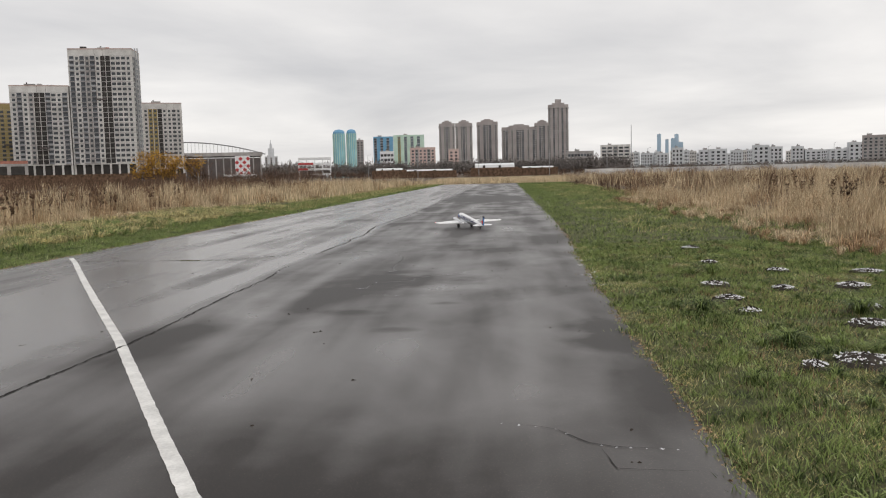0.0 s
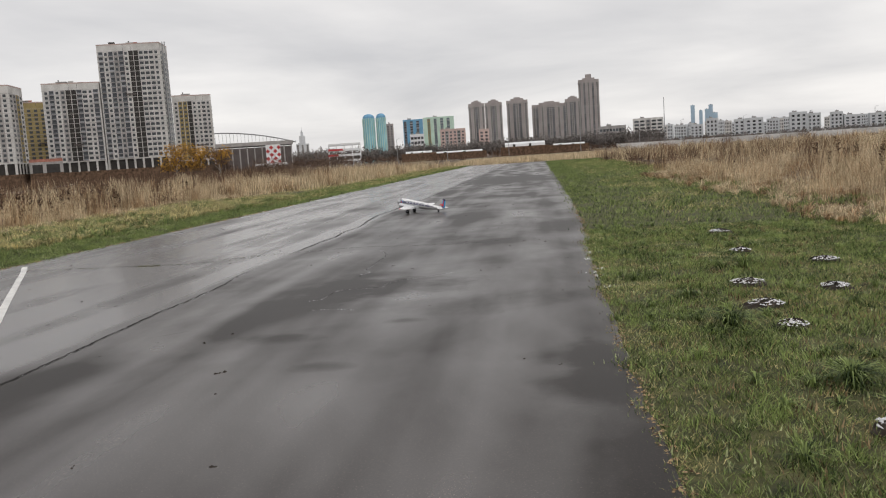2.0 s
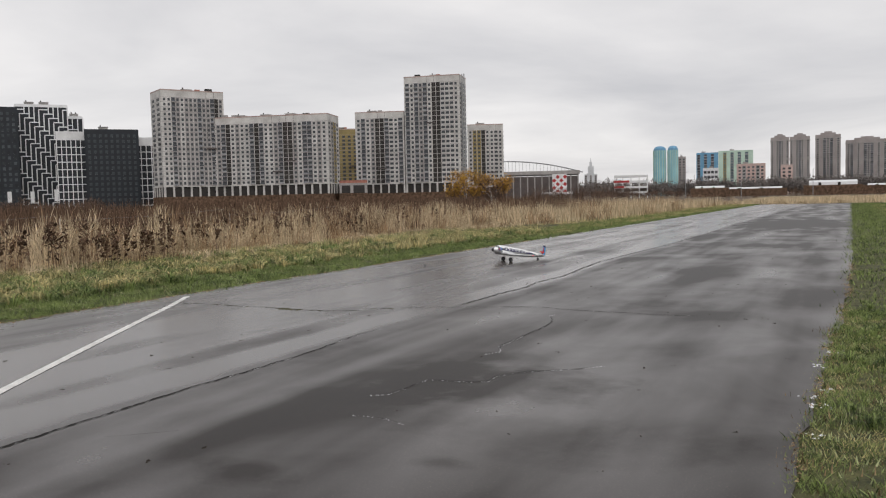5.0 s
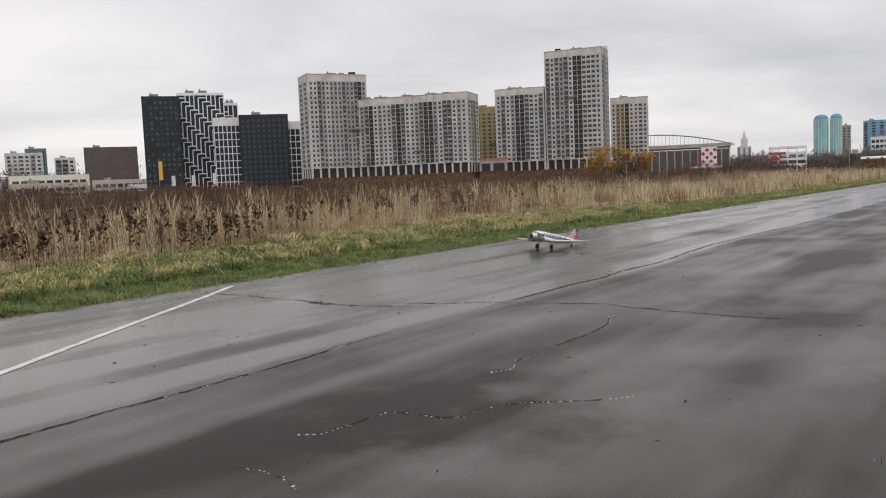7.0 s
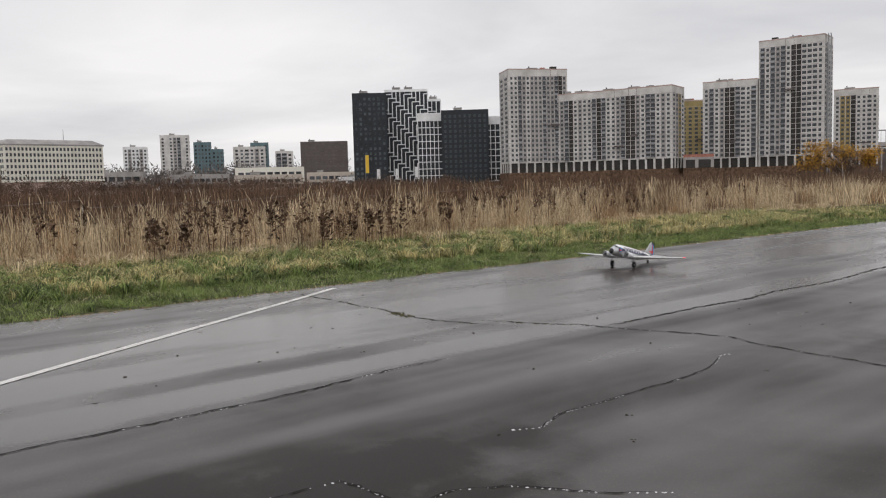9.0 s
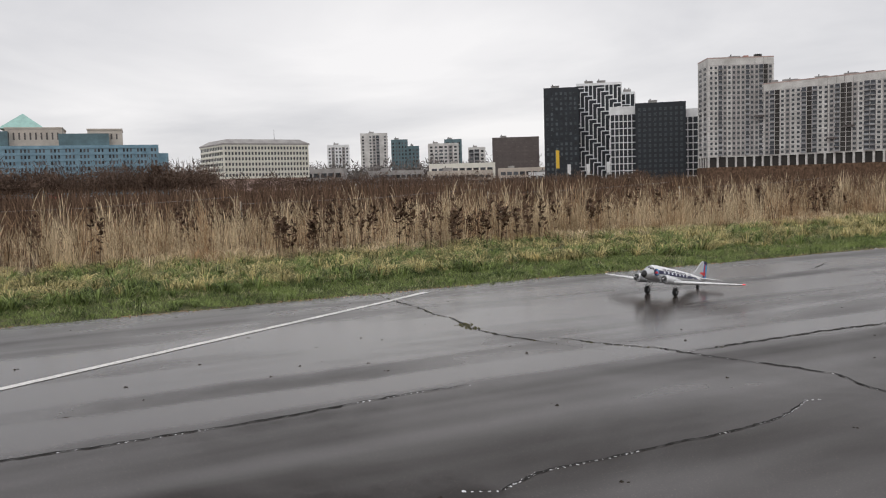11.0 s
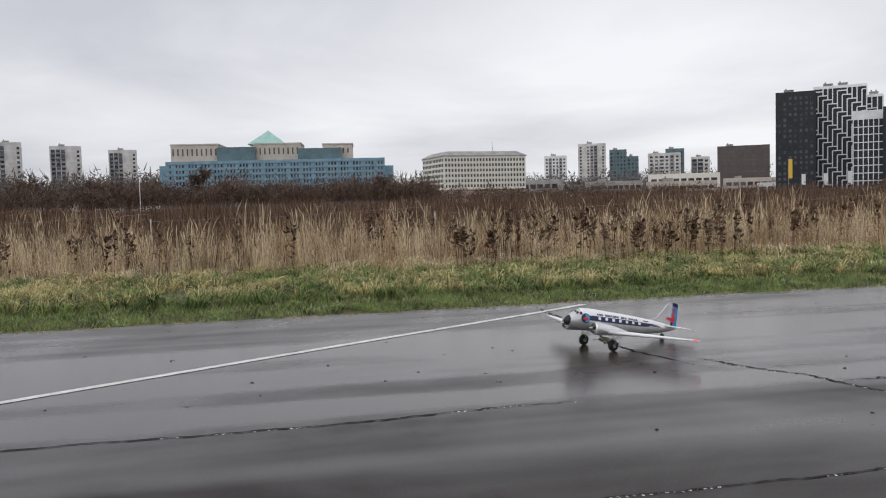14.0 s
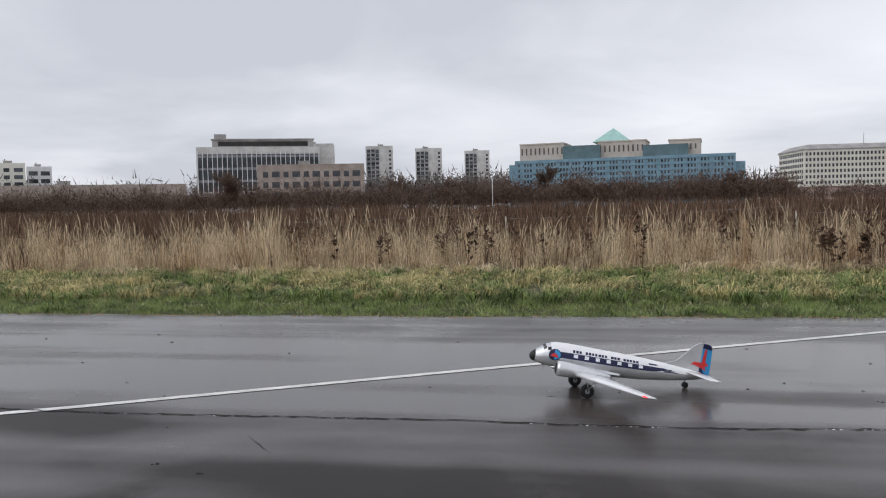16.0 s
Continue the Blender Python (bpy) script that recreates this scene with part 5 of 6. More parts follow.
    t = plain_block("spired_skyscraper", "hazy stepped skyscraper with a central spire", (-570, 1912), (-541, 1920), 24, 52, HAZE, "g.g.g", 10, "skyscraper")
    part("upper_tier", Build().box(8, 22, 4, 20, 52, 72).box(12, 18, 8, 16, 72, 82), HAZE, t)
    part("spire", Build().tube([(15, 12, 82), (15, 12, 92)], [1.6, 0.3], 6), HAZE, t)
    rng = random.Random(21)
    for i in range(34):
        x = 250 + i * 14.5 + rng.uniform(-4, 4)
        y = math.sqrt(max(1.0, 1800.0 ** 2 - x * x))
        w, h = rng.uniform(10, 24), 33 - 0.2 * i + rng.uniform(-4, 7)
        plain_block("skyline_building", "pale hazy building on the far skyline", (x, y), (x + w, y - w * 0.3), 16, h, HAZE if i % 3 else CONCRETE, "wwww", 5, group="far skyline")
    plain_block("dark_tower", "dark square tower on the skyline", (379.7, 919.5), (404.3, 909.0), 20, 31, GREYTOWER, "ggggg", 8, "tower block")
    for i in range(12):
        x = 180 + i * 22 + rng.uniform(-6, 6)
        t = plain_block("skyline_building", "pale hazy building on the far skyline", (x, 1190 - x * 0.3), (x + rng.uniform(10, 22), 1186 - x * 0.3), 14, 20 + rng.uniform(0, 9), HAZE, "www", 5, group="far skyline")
    for L, R, h, d in (((-63.9, 389.9), (-51.3, 391.7), 5.0, 1.0), ((-53.0, 411.7), (-28.7, 414.0), 4.2, 0.8), ((-15.7, 374.6), (2.3, 374.9), 6.0, 2.0), ((6, 375), (20, 375), 4.2, 0.7)):
        m, w = frame_of(L, R)
        t = thing("white_tent_hall", m, "long low white tent hall beyond the runway", "tent", "white tent halls")
        part("canvas", Build().rings([[(x, 0, h - d), (x, 0.3, h - 0.4 * d), (x, 3.0, h), (x, 6.0, h - 0.4 * d), (x, 6.2, h - d)] for x in (0, w)]), TENT, t)
        part("bank", Build().box(-2, w + 2, -1.0, 8, 0, h - d), WEED, t, "low earth bank under the hall")
        for k in (0.2, 0.6):
            part("door", Build().box(w * k, w * (k + 0.06), -0.1, 0.3, h - d, h - 0.45 * d), DARKGAP, t)
    t = thing("boundary_wall", pose(30, 330, 0, 0, 0, -9), "long low pale concrete boundary wall", "wall")
    b = Build()
    for i in range(60):
        b.box(i * 6, i * 6 + 5.9, 0, 0.25, 0, 2.2).box(i * 6 - 0.1, i * 6 + 0.2, -0.1, 0.35, 0, 2.4)
    part("panels", b, CONCRETE, t, kind="stuff")
    for i in range(14):
        x = -60 + i * 24 + rng.uniform(-5, 5)
        t = thing("lamp_post", pose(x, 345 - abs(x) * 0.1, 0), "thin grey lamp post along the distant road", "lamp post", "lamp posts")
        part("pole", Build().tube([(0, 0, 0), (0, 0, 10)], [0.13, 0.08], 5), STEEL, t)
        part("arm", Build().tube([(0, 0, 10), (1.2, 0, 10.4)], [0.07, 0.06], 4), STEEL, t)
    t = thing("weather_pole", pose(-118, -10.3, 0), "thin white pole standing in the meadow", "pole")
    part("pole", Build().tube([(0, 0, 0), (0, 0, 5.6)], [0.05, 0.04], 6), TENT, t)
    part("base", Build().tube([(0, 0, 0), (0, 0, 0.6)], [0.5, 0.2], 6), STEEL, t)


def parked_cars():
    rng = random.Random(77)
    for i, (x, y) in enumerate(((-262, -38), (-263, -31), (-262, -12), (-264, -3), (-262, 14), (-263, 22), (-262, 40))):
        mat = (TENT, TENT, STEEL, TENT, REDPAINT, TENT, STEEL)[i]
        t = thing("parked_car", pose(x, y, 0, 0, 0, 90 + rng.uniform(-12, 12)), "small parked car beyond the meadow by the bushes", "car", "cars parked beyond the meadow")
        body = Build().rings([[(u, -0.85, z) for u, z in ((-2.1, 0.3), (2.1, 0.3), (2.2, 0.8), (1.2, 1.0), (0.7, 1.6), (-1.3, 1.6), (-2.1, 1.0))], [(u, 0.85, z) for u, z in ((-2.1, 0.3), (2.1, 0.3), (2.2, 0.8), (1.2, 1.0), (0.7, 1.6), (-1.3, 1.6), (-2.1, 1.0))]])
        b = part("body", body, mat, t)
        part("side_glass", Build().box(-1.3, 0.7, -0.9, 0.9, 1.05, 1.5), GLASSDARK, b)
        for u in (-1.3, 1.3):
            for v in (-0.8, 0.8):
                part("wheel", Build().tube([(u, v - 0.1, 0.32), (u, v + 0.1, 0.32)], [0.32, 0.32], 12), RUBBER, t)


# ---- trees ----
def bare_tree(name, label, x, y, h, seed, bark, crown, leaves=None, category="tree", lean=0.0, dens=1.0):
    rng = random.Random(seed)
    t = thing(name, pose(x, y, 0, 0, 0, rng.uniform(0, 360)), label, category)
    trunk, twigs = Build(), Build()
    tips = []

    def limb(p, d, length, r, level):
        pts, rad, q, dirn = [p], [r], Vector(p), Vector(d)
        for k in range(3):
            dirn = (dirn + Vector((rng.uniform(-0.22, 0.22), rng.uniform(-0.22, 0.22), 0.10))).normalized()
            q = q + dirn * length / 3
            pts.append(tuple(q))
            rad.append(r * (1 - 0.27 * (k + 1)))
        (trunk if level < 2 else twigs).tube(pts, rad, 5 if level < 2 else 3, cap=False)
        if level >= 3:
            tips.append(q)
            return
        for _ in range(int((7 if level else 9) * dens)):
            i = rng.randint(1, 3)
            a = rng.uniform(0, 6.28)
            up = rng.uniform(0.35, 1.0)
            limb(pts[i], (math.cos(a) * 0.9, math.sin(a) * 0.9, up), length * rng.uniform(0.45, 0.66), max(rad[i] * 0.6, h * 0.0042), level + 1)

    limb((0, 0, 0), (lean, 0, 1), h * 0.55, h * 0.020, 0)
    for q in tips:
        for _ in range(0 if leaves else 7):
            d = Vector((rng.uniform(-1, 1), rng.uniform(-1, 1), rng.uniform(-0.2, 1.0))).normalized() * h * rng.uniform(0.05, 0.11)
            n = d.cross(Vector((rng.uniform(-1, 1), rng.uniform(-1, 1), 0.3))).normalized() * h * 0.004
            twigs.face(q - n, q + n, q + d)
    part("trunk", trunk, bark, t, smooth=True)
    part("crown", twigs, crown, t)
    if leaves:
        b = Build()
        for q in tips:
            for _ in range(6):
                c = q + Vector((rng.gauss(0, 0.5), rng.gauss(0, 0.5), rng.gauss(0, 0.4)))
                e = [Vector((rng.uniform(-1, 1), rng.uniform(-1, 1), rng.uniform(-1, 1))).normalized() * rng.uniform(0.12, 0.25) for _ in range(3)]
                b.face(c + e[0], c + e[1], c + e[2])
        part("leaves", b, leaves, t, "thinning orange autumn leaves", kind="stuff")
    return t


def thicket(name, label, L, R, depth, h, n, mat, seed, wide=0.35, vary=0.45, cell=14.0):
    """A belt of bare bushes: each a fan of thin twigs, under an uneven outline."""
    rng = np.random.default_rng(seed)
    L, R = np.array(L, float), np.array(R, float)
    d = (R - L) / np.linalg.norm(R - L)
    m = n // 44
    c = L + (R - L) * rng.uniform(0, 1, m)[:, None] + np.array([-d[1], d[0]]) * (rng.uniform(0, 1, m) * depth)[:, None]
    top = 1 + vary * (swell(c, cell, seed, 0, 1.3) + swell(c, cell / 3, seed + 4, 0, 0.8))
    tall = np.repeat(h * top * rng.uniform(0.6, 1.25, m), 44)
    k = len(tall)
    az, el = rng.uniform(0, 2 * np.pi, k), np.arcsin(rng.uniform(-1.0, 1.0, k))
    way = np.stack([np.cos(az) * np.cos(el), np.sin(az) * np.cos(el), np.sin(el)], 1)
    from_ = rng.uniform(0.1, 0.85, k)
    axes = np.stack([tall * 0.46, tall * 0.46, tall * 0.50], 1)
    heart = np.concatenate([np.repeat(c, 44, 0), (tall * 0.46)[:, None]], 1)
    a = heart + way * axes * from_[:, None]
    tip = a + rng.normal(0, 1, (k, 3)) * (tall * 0.075)[:, None] + np.array([0, 0, 0.05]) * tall[:, None]
    a[:, 2] = np.maximum(a[:, 2], -0.5)
    tip[:, 2] = np.maximum(tip[:, 2], 0.3)
    sd = np.cross(way, rng.normal(0, 1, (k, 3)))
    sd *= (rng.uniform(wide * 0.4, wide, k) * 0.5 / np.maximum(np.linalg.norm(sd, axis=1), 1e-6))[:, None]
    v = np.stack([a - sd, a + sd, tip], 1).reshape(-1, 3)
    ob = strands(name, v, np.arange(3 * k), mat, label)
    return tagged(ob, category="bushes")


def greenery():
    bare_tree("orange_tree", "young tree with thinning orange autumn leaves", -73, 166, 8.5, 1, BARK, TWIG, ORANGE)
    bare_tree("orange_tree", "young tree with thinning orange autumn leaves", -77, 163, 7.5, 2, BARK, TWIG, ORANGE)
    bare_tree("orange_tree", "young tree with thinning orange autumn leaves", -69, 171, 7.0, 3, BARK, TWIG, ORANGE)
    bare_tree("birch", "slender bare birch with a white trunk", -35.5, 85, 4.6, 4, BIRCH, TWIG, dens=0.8)
    bare_tree("bare_tree", "large bare broad tree before the blue offices", -328, -19, 15.5, 6, BARK, TWIG, dens=1.15)
    bare_tree("bare_tree", "bare tree before the glazed institute", -269, -124, 15.5, 7, BARK, TWIG, dens=1.15)
    bare_tree("bare_tree", "bare tree among the bushes", -312, 48, 12, 8, BARK, TWIG)
    bare_tree("bare_tree", "bare tree among the bushes", -330, -58, 14, 9, BARK, TWIG)
    bare_tree("bare_tree", "bare tree among the bushes", -330, -80, 15, 10, BARK, TWIG)
    bushes = "belt of bare brown bushes at the meadow's edge"
    thicket("bush_belt", bushes, (-240, -260), (-300, -60), 30, 11.5, 70000, TWIG, 31, 0.40, 0.4)
    thicket("bush_belt", bushes, (-300, -60), (-305, 70), 30, 11.5, 70000, TWIG, 32, 0.40, 0.4)
    thicket("bush_belt", bushes, (-330, 70), (-330, 200), 30, 7.0, 22000, TWIG, 33, 0.5)
    thicket("bush_belt", bushes, (-330, 200), (-300, 270), 24, 5.0, 11000, TWIG, 34, 0.5)
    thicket("bush_belt", bushes, (-60, 164), (-40, 172), 14, 4.6, 6000, TWIG, 35, 0.12, 0.25, cell=6)
    thicket("bush_belt", bushes, (-80, 161), (-60, 168), 10, 3.0, 3500, TWIG, 36, 0.14, cell=6)
    thicket("bush_belt", bushes, (-120, 395), (-60, 420), 20, 4.5, 9000, TWIG, 37, 0.5, 0.2)
    thicket("bush_belt", bushes, (-60, 440), (120, 440), 25, 3.6, 20000, TWIG, 38, 0.45, 0.15)
    thicket("bush_belt", bushes, (-40, 173), (60, 180), 10, 2.4, 7000, WEED, 39, 0.16, cell=6)
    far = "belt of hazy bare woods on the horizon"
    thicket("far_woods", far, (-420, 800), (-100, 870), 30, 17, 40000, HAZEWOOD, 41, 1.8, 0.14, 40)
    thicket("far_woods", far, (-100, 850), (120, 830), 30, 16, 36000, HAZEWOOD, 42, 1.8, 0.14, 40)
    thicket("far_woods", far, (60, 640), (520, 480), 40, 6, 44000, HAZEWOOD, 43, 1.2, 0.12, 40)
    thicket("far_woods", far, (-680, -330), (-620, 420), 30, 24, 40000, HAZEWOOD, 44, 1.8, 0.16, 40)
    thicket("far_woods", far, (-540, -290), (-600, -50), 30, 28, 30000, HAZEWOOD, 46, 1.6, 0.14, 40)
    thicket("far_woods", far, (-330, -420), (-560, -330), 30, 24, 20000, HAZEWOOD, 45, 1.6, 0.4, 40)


# ---- model airliner ----
TILT = 11.5
TAKE = Matrix.Rotation(radians(-TILT), 4, "Y")
AXIS = ((0.405, 0.300, 0.012), (0.395, 0.301, 0.030), (0.37, 0.305, 0.048), (0.33, 0.314, 0.066), (0.27, 0.327, 0.088), (0.20, 0.332, 0.102), (0.10, 0.334, 0.109), (-0.10, 0.335, 0.111), (-0.35, 0.337, 0.108), (-0.60, 0.343, 0.094), (-0.85, 0.352, 0.072), (-1.02, 0.360, 0.050), (-1.14, 0.366, 0.030), (-1.20, 0.369, 0.012))


def hull(x):
    """Centre height and radius of the fuselage at station x, in level flight."""
    for (xa, za, ra), (xb, zb, rb) in zip(AXIS, AXIS[1:]):
        if xb <= x <= xa:
            k = (xa - x) / (xa - xb)
            return za + (zb - za) * k, ra + (rb - ra) * k
    return AXIS[-1][1:] if x < AXIS[-1][0] else AXIS[0][1:]


def skin(x, a, lift=0.0):
    """The point on the fuselage at station x and angle a (0 port, 90 top), lifted off it."""
    z, r = hull(x)
    cab = 0.013 * min(1.0, max(0.0, (0.325 - x) / 0.05)) * min(1.0, max(0.0, (x + 0.2) / 0.4)) * max(0.0, math.sin(radians(a))) ** 3
    r += lift
    return (x, r * 0.96 * math.cos(radians(a)), z + (r * 1.03 + cab) * math.sin(radians(a)))


SET = Vector((0.100, 0.0, -0.049))
TRUE = Matrix.Diagonal((0.95, 0.925, 0.95))


def grounded(b, gear=False):
    """Turns a part from level flight to the tail-down stance; the gear stands apart from the airframe's setting."""
    b.v = [tuple(TAKE @ (Vector(p) if gear else TRUE @ Vector(p) + SET)) for p in b.v]
    return b


def decal(x0, x1, a0, a1, lift=0.0025, nx=6, na=4, mirror=False, shape=None):
    b = Build()
    rows = []
    for i in range(nx + 1):
        x = x0 + (x1 - x0) * i / nx
        lo, hi = (a0, a1) if shape is None else shape(i / nx)
        rows.append([skin(x, (180 - (lo + (hi - lo) * j / na)) if mirror else lo + (hi - lo) * j / na, lift) for j in range(na + 1)])
    return b.rings(rows, cap=False, close=False)


def foil(sections):
    """A wing skin through sections of (leading x, y, z, chord, thickness)."""
    prof = [(0, 0), (0.06, 0.42), (0.2, 0.62), (0.45, 0.55), (0.75, 0.27), (1, 0.03), (0.75, -0.15), (0.45, -0.32), (0.2, -0.38), (0.06, -0.28)]
    return Build().rings([[(x - u * c, y, z + w * th) for u, w in prof] for x, y, z, c, th in sections])


GEAR = ("gear_strut", "drag_brace", "strut_bridge", "tail_strut", "tail_wheel")


def airplane():
    plane = thing("model_airliner", pose(-2.4, 19.2, TOP), "large white and silver twin-engined model airliner taxiing", "model aircraft")
    P = lambda n, b, m, parent=plane, label="", smooth=True: part(n, grounded(b, n in GEAR), m, parent, label, smooth)
    xs = sorted({-1.20 + i * 0.04 for i in range(40)} | {0.38, 0.395, 0.402})
    top, low = Build(), Build()
    cut = [x for x in xs if x <= 0.262]
    top.rings([[skin(x, a) for a in np.linspace(6, 174, 19)] for x in cut], cap=False, close=False)
    low.rings([[skin(x, a) for a in np.linspace(174, 366, 21)] for x in cut], cap=False, close=False)
    body = P("upper_fuselage", top, WHITEGLOSS, label="white upper fuselage")
    P("lower_fuselage", low, SILVER, label="silver lower fuselage")
    P("nose_section", Build().rings([[skin(x, a) for a in np.linspace(0, 342, 20)] for x in (cut[-1], 0.28, 0.30, 0.32, 0.34, 0.362)], cap=False), SILVER, label="silver nose section")
    P("nose_cap", Build().rings([[skin(x, a) for a in np.linspace(0, 342, 20)] for x in (0.362, 0.375, 0.39, 0.398, 0.405)]), NOSEBLACK, label="matt black nose cap")
    P("tail_cone", Build().rings([[skin(x, a) for a in np.linspace(0, 342, 20)] for x in (-1.20, -1.205)]), SILVER)
    for mir in (False, True):
        band = lambda k: (1, 27) if k > 0.12 else (1 + 13 * (1 - k / 0.12), 27)
        P("cabin_stripe", decal(-0.80, 0.20, 1, 27, mirror=mir, nx=26, shape=band), NAVY, body, "navy blue cabin stripe")
        for k in range(3):
            P("stripe_tail", decal(-0.92 + k * 0.03, -0.78, 5 + 7 * k, 10 + 7 * k, 0.003, mirror=mir), NAVY, body)
        for k in range(7):
            x = 0.04 - k * 0.098
            P("cabin_window", decal(x - 0.037, x, 9, 24, 0.005, 3, 2, mirror=mir), WINLIGHT, body)
        disc = lambda k: (11 - 27 * math.sqrt(max(0.0, 1 - (2 * k - 1) ** 2)), 11 + 27 * math.sqrt(max(0.0, 1 - (2 * k - 1) ** 2)))
        P("round_emblem", decal(0.150, 0.258, 0, 1, 0.005, 12, 4, mirror=mir, shape=disc), NAVY, body)
        P("emblem_disc", decal(0.154, 0.208, 0, 1, 0.007, 8, 4, mirror=mir, shape=lambda k: (11 - 22 * math.sqrt(max(0.0, 1 - k * k * 0.0 - (1 - k) ** 2)), 11 + 22 * math.sqrt(max(0.0, 1 - (1 - k) ** 2)))), AZURE, body)
        P("emblem_mark", decal(0.175, 0.240, 0, 1, 0.009, 6, 3, mirror=mir, shape=lambda k: (-2 + 6 * k, 4 + 12 * math.sin(3.14 * k) + 4 * k)), SCARLET, body)
        rng = random.Random(3)
        x = 0.05
        for word in (3, 7, 3, 5):
            for _ in range(word):
                P("lettering_bar", decal(x - rng.uniform(0.018, 0.024), x, 31, 43, 0.0035, 2, 2, mirror=mir), NAVY, body)
                x -= 0.029
            x -= 0.026
        P("registration_bar", decal(-0.72, -0.64, 36, 44, 0.0035, 3, 2, mirror=mir), NAVY, body)
        P("side_window", decal(0.238, 0.268, 34, 50, 0.004, 3, 3, mirror=mir), GLASSDARK, body)
        P("windscreen", decal(0.276, 0.300, 44, 60, 0.004, 3, 3, mirror=mir), GLASSDARK, body)
        P("windscreen", decal(0.284, 0.305, 66, 84, 0.004, 3, 3, mirror=mir), GLASSDARK, body)
    # wings
    wing = P("centre_wing", foil([(0.055, y, 0.238, 0.375, 0.055) for y in (-0.28, -0.1, 0.1, 0.28)]), SILVER, label="silver wing centre section")
    for s in (1, -1):
        dz = math.tan(radians(3.8))
        o = foil([(0.052 - 0.33 * k, s * (0.28 + 0.90 * k), 0.238 + 0.90 * k * dz, 0.370 - 0.245 * k, 0.052 - 0.036 * k) for k in (0, 0.3, 0.6, 0.9)] + [(-0.262, s * 1.155, 0.298, 0.12, 0.013), (-0.290, s * 1.185, 0.300, 0.075, 0.008)])
        outer = P("outer_wing", o, WHITEGLOSS, label="white tapering outer wing")
        P("aileron_line", Build().face(*[(x, s * y, 0.262 + (y - 0.3) * dz) for x, y in ((-0.235, 0.62), (-0.238, 0.62), (-0.262, 1.1), (-0.259, 1.1))]), GREYCON, outer, smooth=False)
        fil = [[(0.03 - 0.42 * k, s * (0.098 + (0.01 if q == 0.5 else 0.085 * q) * (1 - k)), 0.300 - 0.02 * k - 0.040 * q * (1 - 0.6 * k)) for q in (0, 0.5, 1)] for k in (0, 0.25, 0.5, 0.75, 1.0)]
        P("wing_fillet", Build().rings(fil, cap=False, close=False), SILVER)
        P("tip_lamp", foil([(-0.262, s * 1.168, 0.299, 0.034, 0.016), (-0.276, s * 1.196, 0.301, 0.024, 0.010)]), REDLAMP if s > 0 else WHITEGLOSS, outer, "glowing red wingtip lamp" if s > 0 else "")
        # engines
        y0 = s * 0.235
        g0 = s * 0.222
        cr = [(0.205, 0.050), (0.20, 0.060), (0.18, 0.066), (0.13, 0.067), (0.115, 0.065), (0.05, 0.060), (-0.05, 0.052), (-0.16, 0.036), (-0.27, 0.010)]
        nac = Build().rings([[(x, y0 + r * math.cos(w), 0.262 + r * math.sin(w)) for w in np.linspace(0, 2 * math.pi, 18, endpoint=False)] for x, r in cr], cap=False)
        eng = P("engine_nacelle", nac, SILVER, label="silver engine nacelle")
        P("cowl_mouth", Build().rings([[(x, y0 + r * math.cos(w), 0.262 + r * math.sin(w)) for w in np.linspace(0, 2 * math.pi, 18, endpoint=False)] for x, r in ((0.188, 0.050), (0.180, 0.050))]), NOSEBLACK, eng)
        for k in range(9):
            w = k * 2 * math.pi / 9
            P("cylinder_head", Build().tube([(0.19, y0 + 0.018 * math.cos(w), 0.262 + 0.018 * math.sin(w)), (0.19, y0 + 0.044 * math.cos(w), 0.262 + 0.044 * math.sin(w))], [0.006, 0.007], 6), STEEL, eng)
        for dy in (-0.026, 0.026):
            P("gear_strut", Build().tube([(0.03, g0 + dy, 0.20), (0.012, g0 + dy, 0.056)], [0.007, 0.006], 7), METAL)
            P("drag_brace", Build().tube([(-0.10, g0 + dy * 0.8, 0.195), (0.010, g0 + dy, 0.070)], [0.004, 0.004], 6), METAL)
        P("strut_bridge", Build().tube([(0.02, g0 - 0.026, 0.125), (0.02, g0 + 0.026, 0.125)], [0.005, 0.005], 6), METAL)
    # tail
    for s in (1, -1):
        P("tailplane", foil([(-0.985 - 0.12 * k, s * (0.02 + 0.33 * k), 0.385, 0.235 - 0.115 * k, 0.022 - 0.012 * k) for k in (0, 0.4, 0.8)] + [(-1.10, s * 0.335, 0.385, 0.09, 0.006)]), WHITEGLOSS, label="white tailplane")

    def fin(points, half):
        b = Build()
        points = [(x, 0.40 + (z - 0.40) * 1.20 if z > 0.40 else z) for x, z in points]
        n = len(points)
        b.v += [(x, half, z) for x, z in points] + [(x, -half, z) for x, z in points]
        b.f += [tuple(range(n)), tuple(reversed(range(n, 2 * n)))] + [(i, i + n, (i + 1) % n + n, (i + 1) % n) for i in range(n)]
        return b

    P("fin", fin([(-0.80, 0.425), (-0.90, 0.455), (-0.985, 0.53), (-1.035, 0.585), (-1.07, 0.605), (-1.10, 0.612), (-1.118, 0.612), (-1.118, 0.37), (-0.95, 0.37)], 0.008), SILVER, label="silver tail fin", smooth=False)
    rud = P("rudder", fin([(-1.120, 0.612), (-1.170, 0.610), (-1.195, 0.598), (-1.206, 0.57), (-1.214, 0.47), (-1.216, 0.40), (-1.208, 0.375), (-1.120, 0.372)], 0.0075), AZURE, label="azure blue rudder", smooth=False)
    P("rudder_cap", fin([(-1.119, 0.614), (-1.170, 0.612), (-1.197, 0.600), (-1.207, 0.572), (-1.119, 0.580)], 0.0095), NAVY, rud, "navy rudder cap", False)
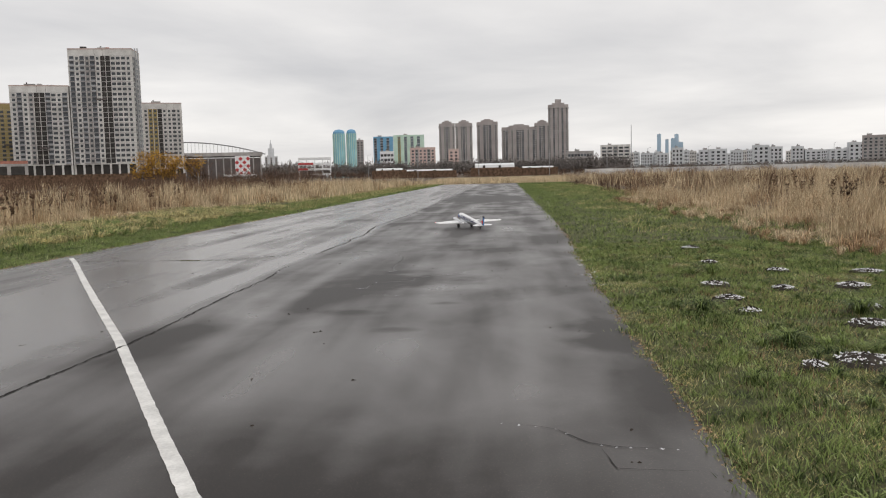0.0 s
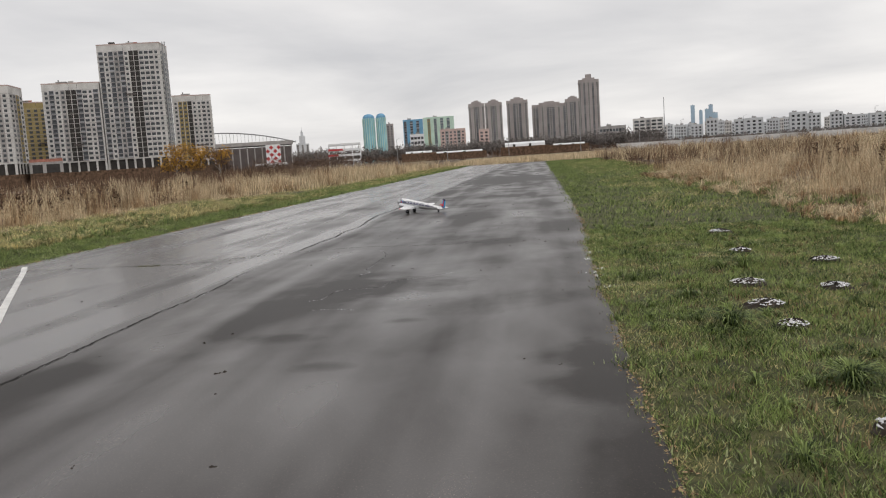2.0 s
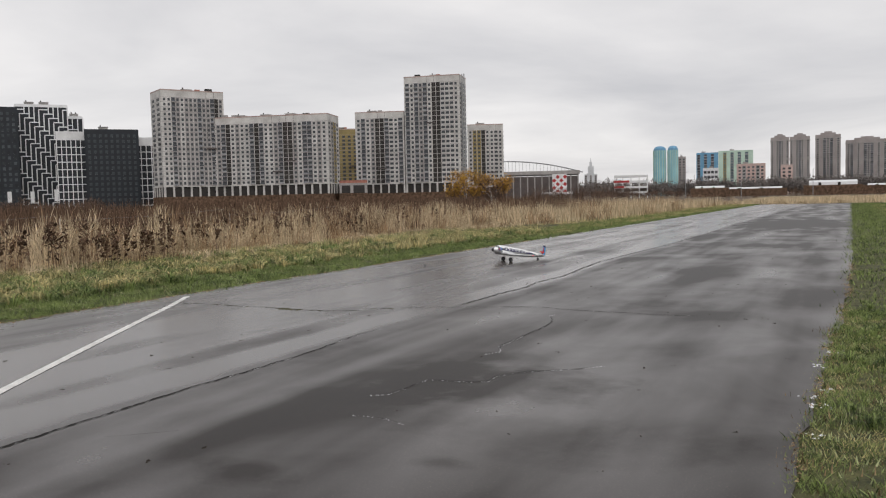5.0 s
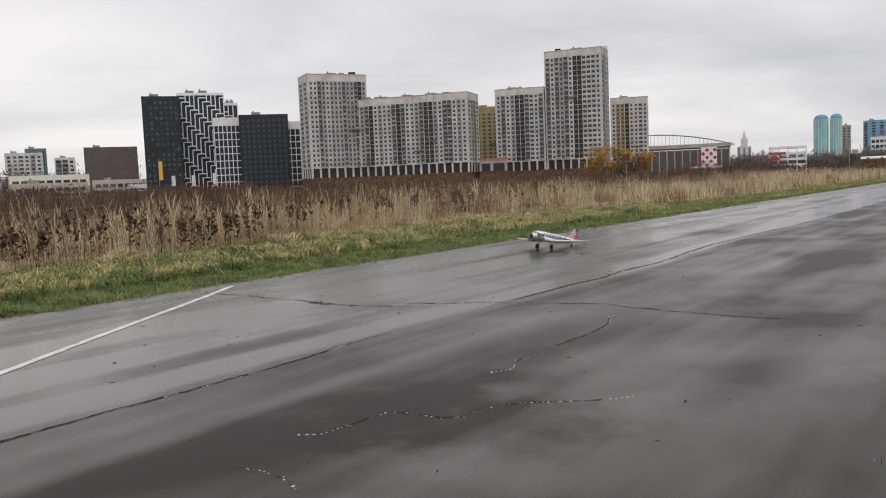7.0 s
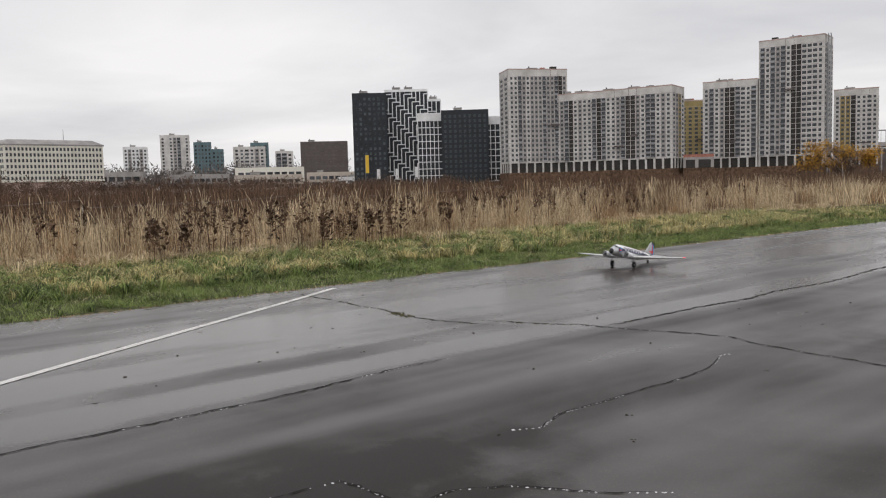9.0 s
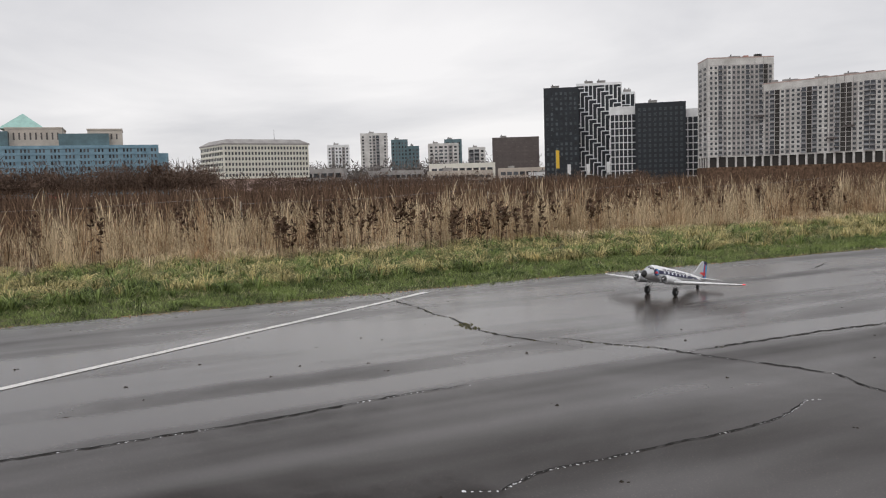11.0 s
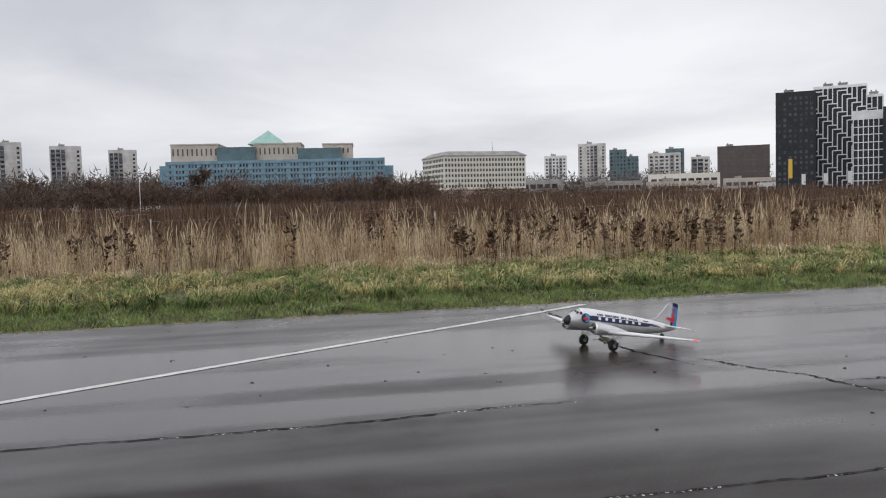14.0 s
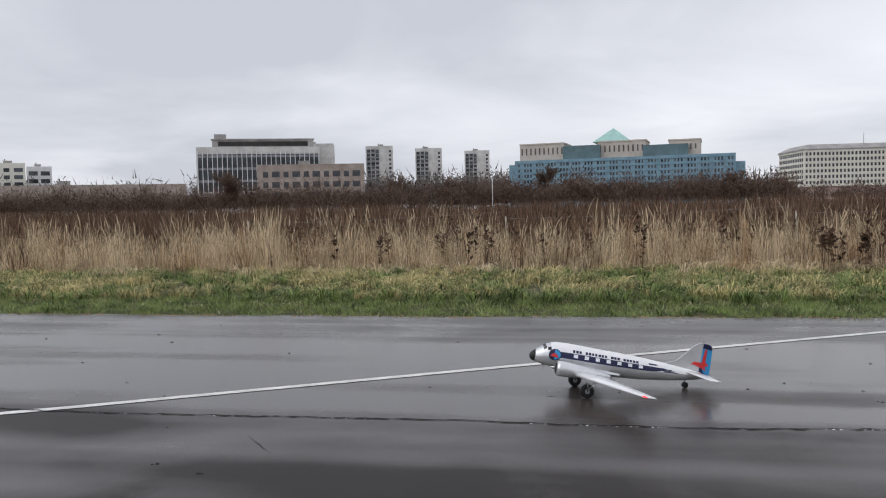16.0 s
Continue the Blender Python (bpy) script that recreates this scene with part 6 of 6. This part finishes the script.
    P("rudder_corner", fin([(-1.119, 0.375), (-1.119, 0.46), (-1.165, 0.392), (-1.217, 0.388), (-1.208, 0.374)], 0.0095), NAVY, rud, smooth=False)
    P("red_bird_mark", fin([(-1.142, 0.575), (-1.160, 0.572), (-1.163, 0.48), (-1.195, 0.455), (-1.165, 0.445), (-1.175, 0.415), (-1.14, 0.43), (-1.05, 0.452), (-1.03, 0.445), (-1.06, 0.472), (-1.13, 0.47)], 0.0115), SCARLET, rud, "red winged mark", False)
    P("tail_strut", Build().tube([(-0.845, 0, 0.285), (-0.868, 0, 0.206)], [0.006, 0.005], 6), METAL)
    P("tail_wheel", Build().tube([(-0.870, -0.010, 0.203), (-0.870, 0.010, 0.203)], [0.026, 0.026], 14), RUBBER)
    P("aerial", Build().tube([(0.19, 0, 0.44), (0.185, 0, 0.475)], [0.002, 0.001], 4), METAL)
    # turning parts, each about its own centre
    moving = []
    for s in (1, -1):
        tyre = Build()
        rows = [[(r * math.cos(w), yy, r * math.sin(w)) for w in np.linspace(0, 2 * math.pi, 22, endpoint=False)] for yy, r in ((-0.018, 0.028), (-0.022, 0.040), (-0.013, 0.055), (0.013, 0.055), (0.022, 0.040), (0.018, 0.028))]
        wheel = part("main_wheel", tyre.rings(rows), RUBBER, plane, "black rubber main wheel", True)
        hub = Build()
        hub.tube([(0, -0.023, 0), (0, 0.023, 0)], [0.020, 0.020], 12)
        for k in range(5):
            w = k * 1.2566
            hub.box(0.016 * math.cos(w) - 0.004, 0.016 * math.cos(w) + 0.004, -0.025, 0.025, 0.016 * math.sin(w) - 0.004, 0.016 * math.sin(w) + 0.004)
        part("wheel_hub", hub, STEEL, wheel)
        wheel.location = (0, s * 0.222, 0.055)
        c = TAKE @ (TRUE @ Vector((0.222, s * 0.235, 0.262)) + SET)
        prop = part("propeller", Build().tube([(-0.008, 0, 0), (0.006, 0, 0), (0.022, 0, 0), (0.034, 0, 0)], [0.014, 0.013, 0.009, 0.002], 12), METAL, plane, "polished spinner", True)
        for k in range(2):
            f = 1 if k else -1
            part("blade", Build().rings([[(0.004, 0.005, f * 0.01), (-0.001, -0.005, f * 0.01)], [(0.006, 0.011, f * 0.055), (-0.003, -0.011, f * 0.055)], [(0.003, 0.007, f * 0.118), (-0.001, -0.007, f * 0.118)]], cap=False, close=False), BLADE, prop)
        prop.location = c
        moving.append((wheel, prop, s, c))
    return plane, moving


ROUTE = ((0, -2.40, 19.2, 122), (1, -3.36, 20.1, 143), (1.5, -3.86, 20.6, 151), (2, -4.35, 20.95, 162), (2.5, -4.95, 21.05, 173), (3, -5.55, 21.0, 184), (3.5, -6.21, 20.82, 195), (4.75, -7.45, 20.35, 222), (6, -8.2, 19.6, 243), (7, -8.47, 18.8, 255), (8, -8.60, 17.8, 267), (9, -8.68, 16.65, 277), (9.5, -8.57, 15.9, 282), (10.7, -8.15, 14.35, 284), (12, -7.68, 12.8, 286), (13, -7.44, 11.7, 287), (13.5, -7.26, 11.1, 288), (14, -7.08, 10.42, 289), (14.5, -6.87, 9.6, 291.5), (15, -6.54, 8.66, 293), (15.5, -6.26, 7.69, 290), (16, -6.0, 6.76, 285.5))


def motions():
    walk(PLANE, [(t, pose(x, y, TOP, 0, 0, a)) for t, x, y, a in ROUTE])
    ts = [r[0] for r in ROUTE]
    steps = [i / FPS for i in range(16 * FPS + 1)]
    xs, ys = np.interp(steps, ts, [r[1] for r in ROUTE]), np.interp(steps, ts, [r[2] for r in ROUTE])
    gone = np.concatenate([[0], np.cumsum(np.hypot(np.diff(xs), np.diff(ys)))])
    for wheel, prop, s, c in MOVING:
        walk(wheel, [(t, pose(0, s * 0.222, 0.055, 0, math.degrees(g / 0.055), 0)) for t, g in zip(steps, gone)])
        walk(prop, [(t, Matrix.Translation(c) @ TAKE @ pose(0, 0, 0, 77 * i + 30 * s, 0, 0)) for i, t in enumerate(steps)])


ground()
runway()
marks()
mounds()
buildings()
parked_cars()
greenery()
grass()
stakes()
PLANE, MOVING = airplane()
motions()
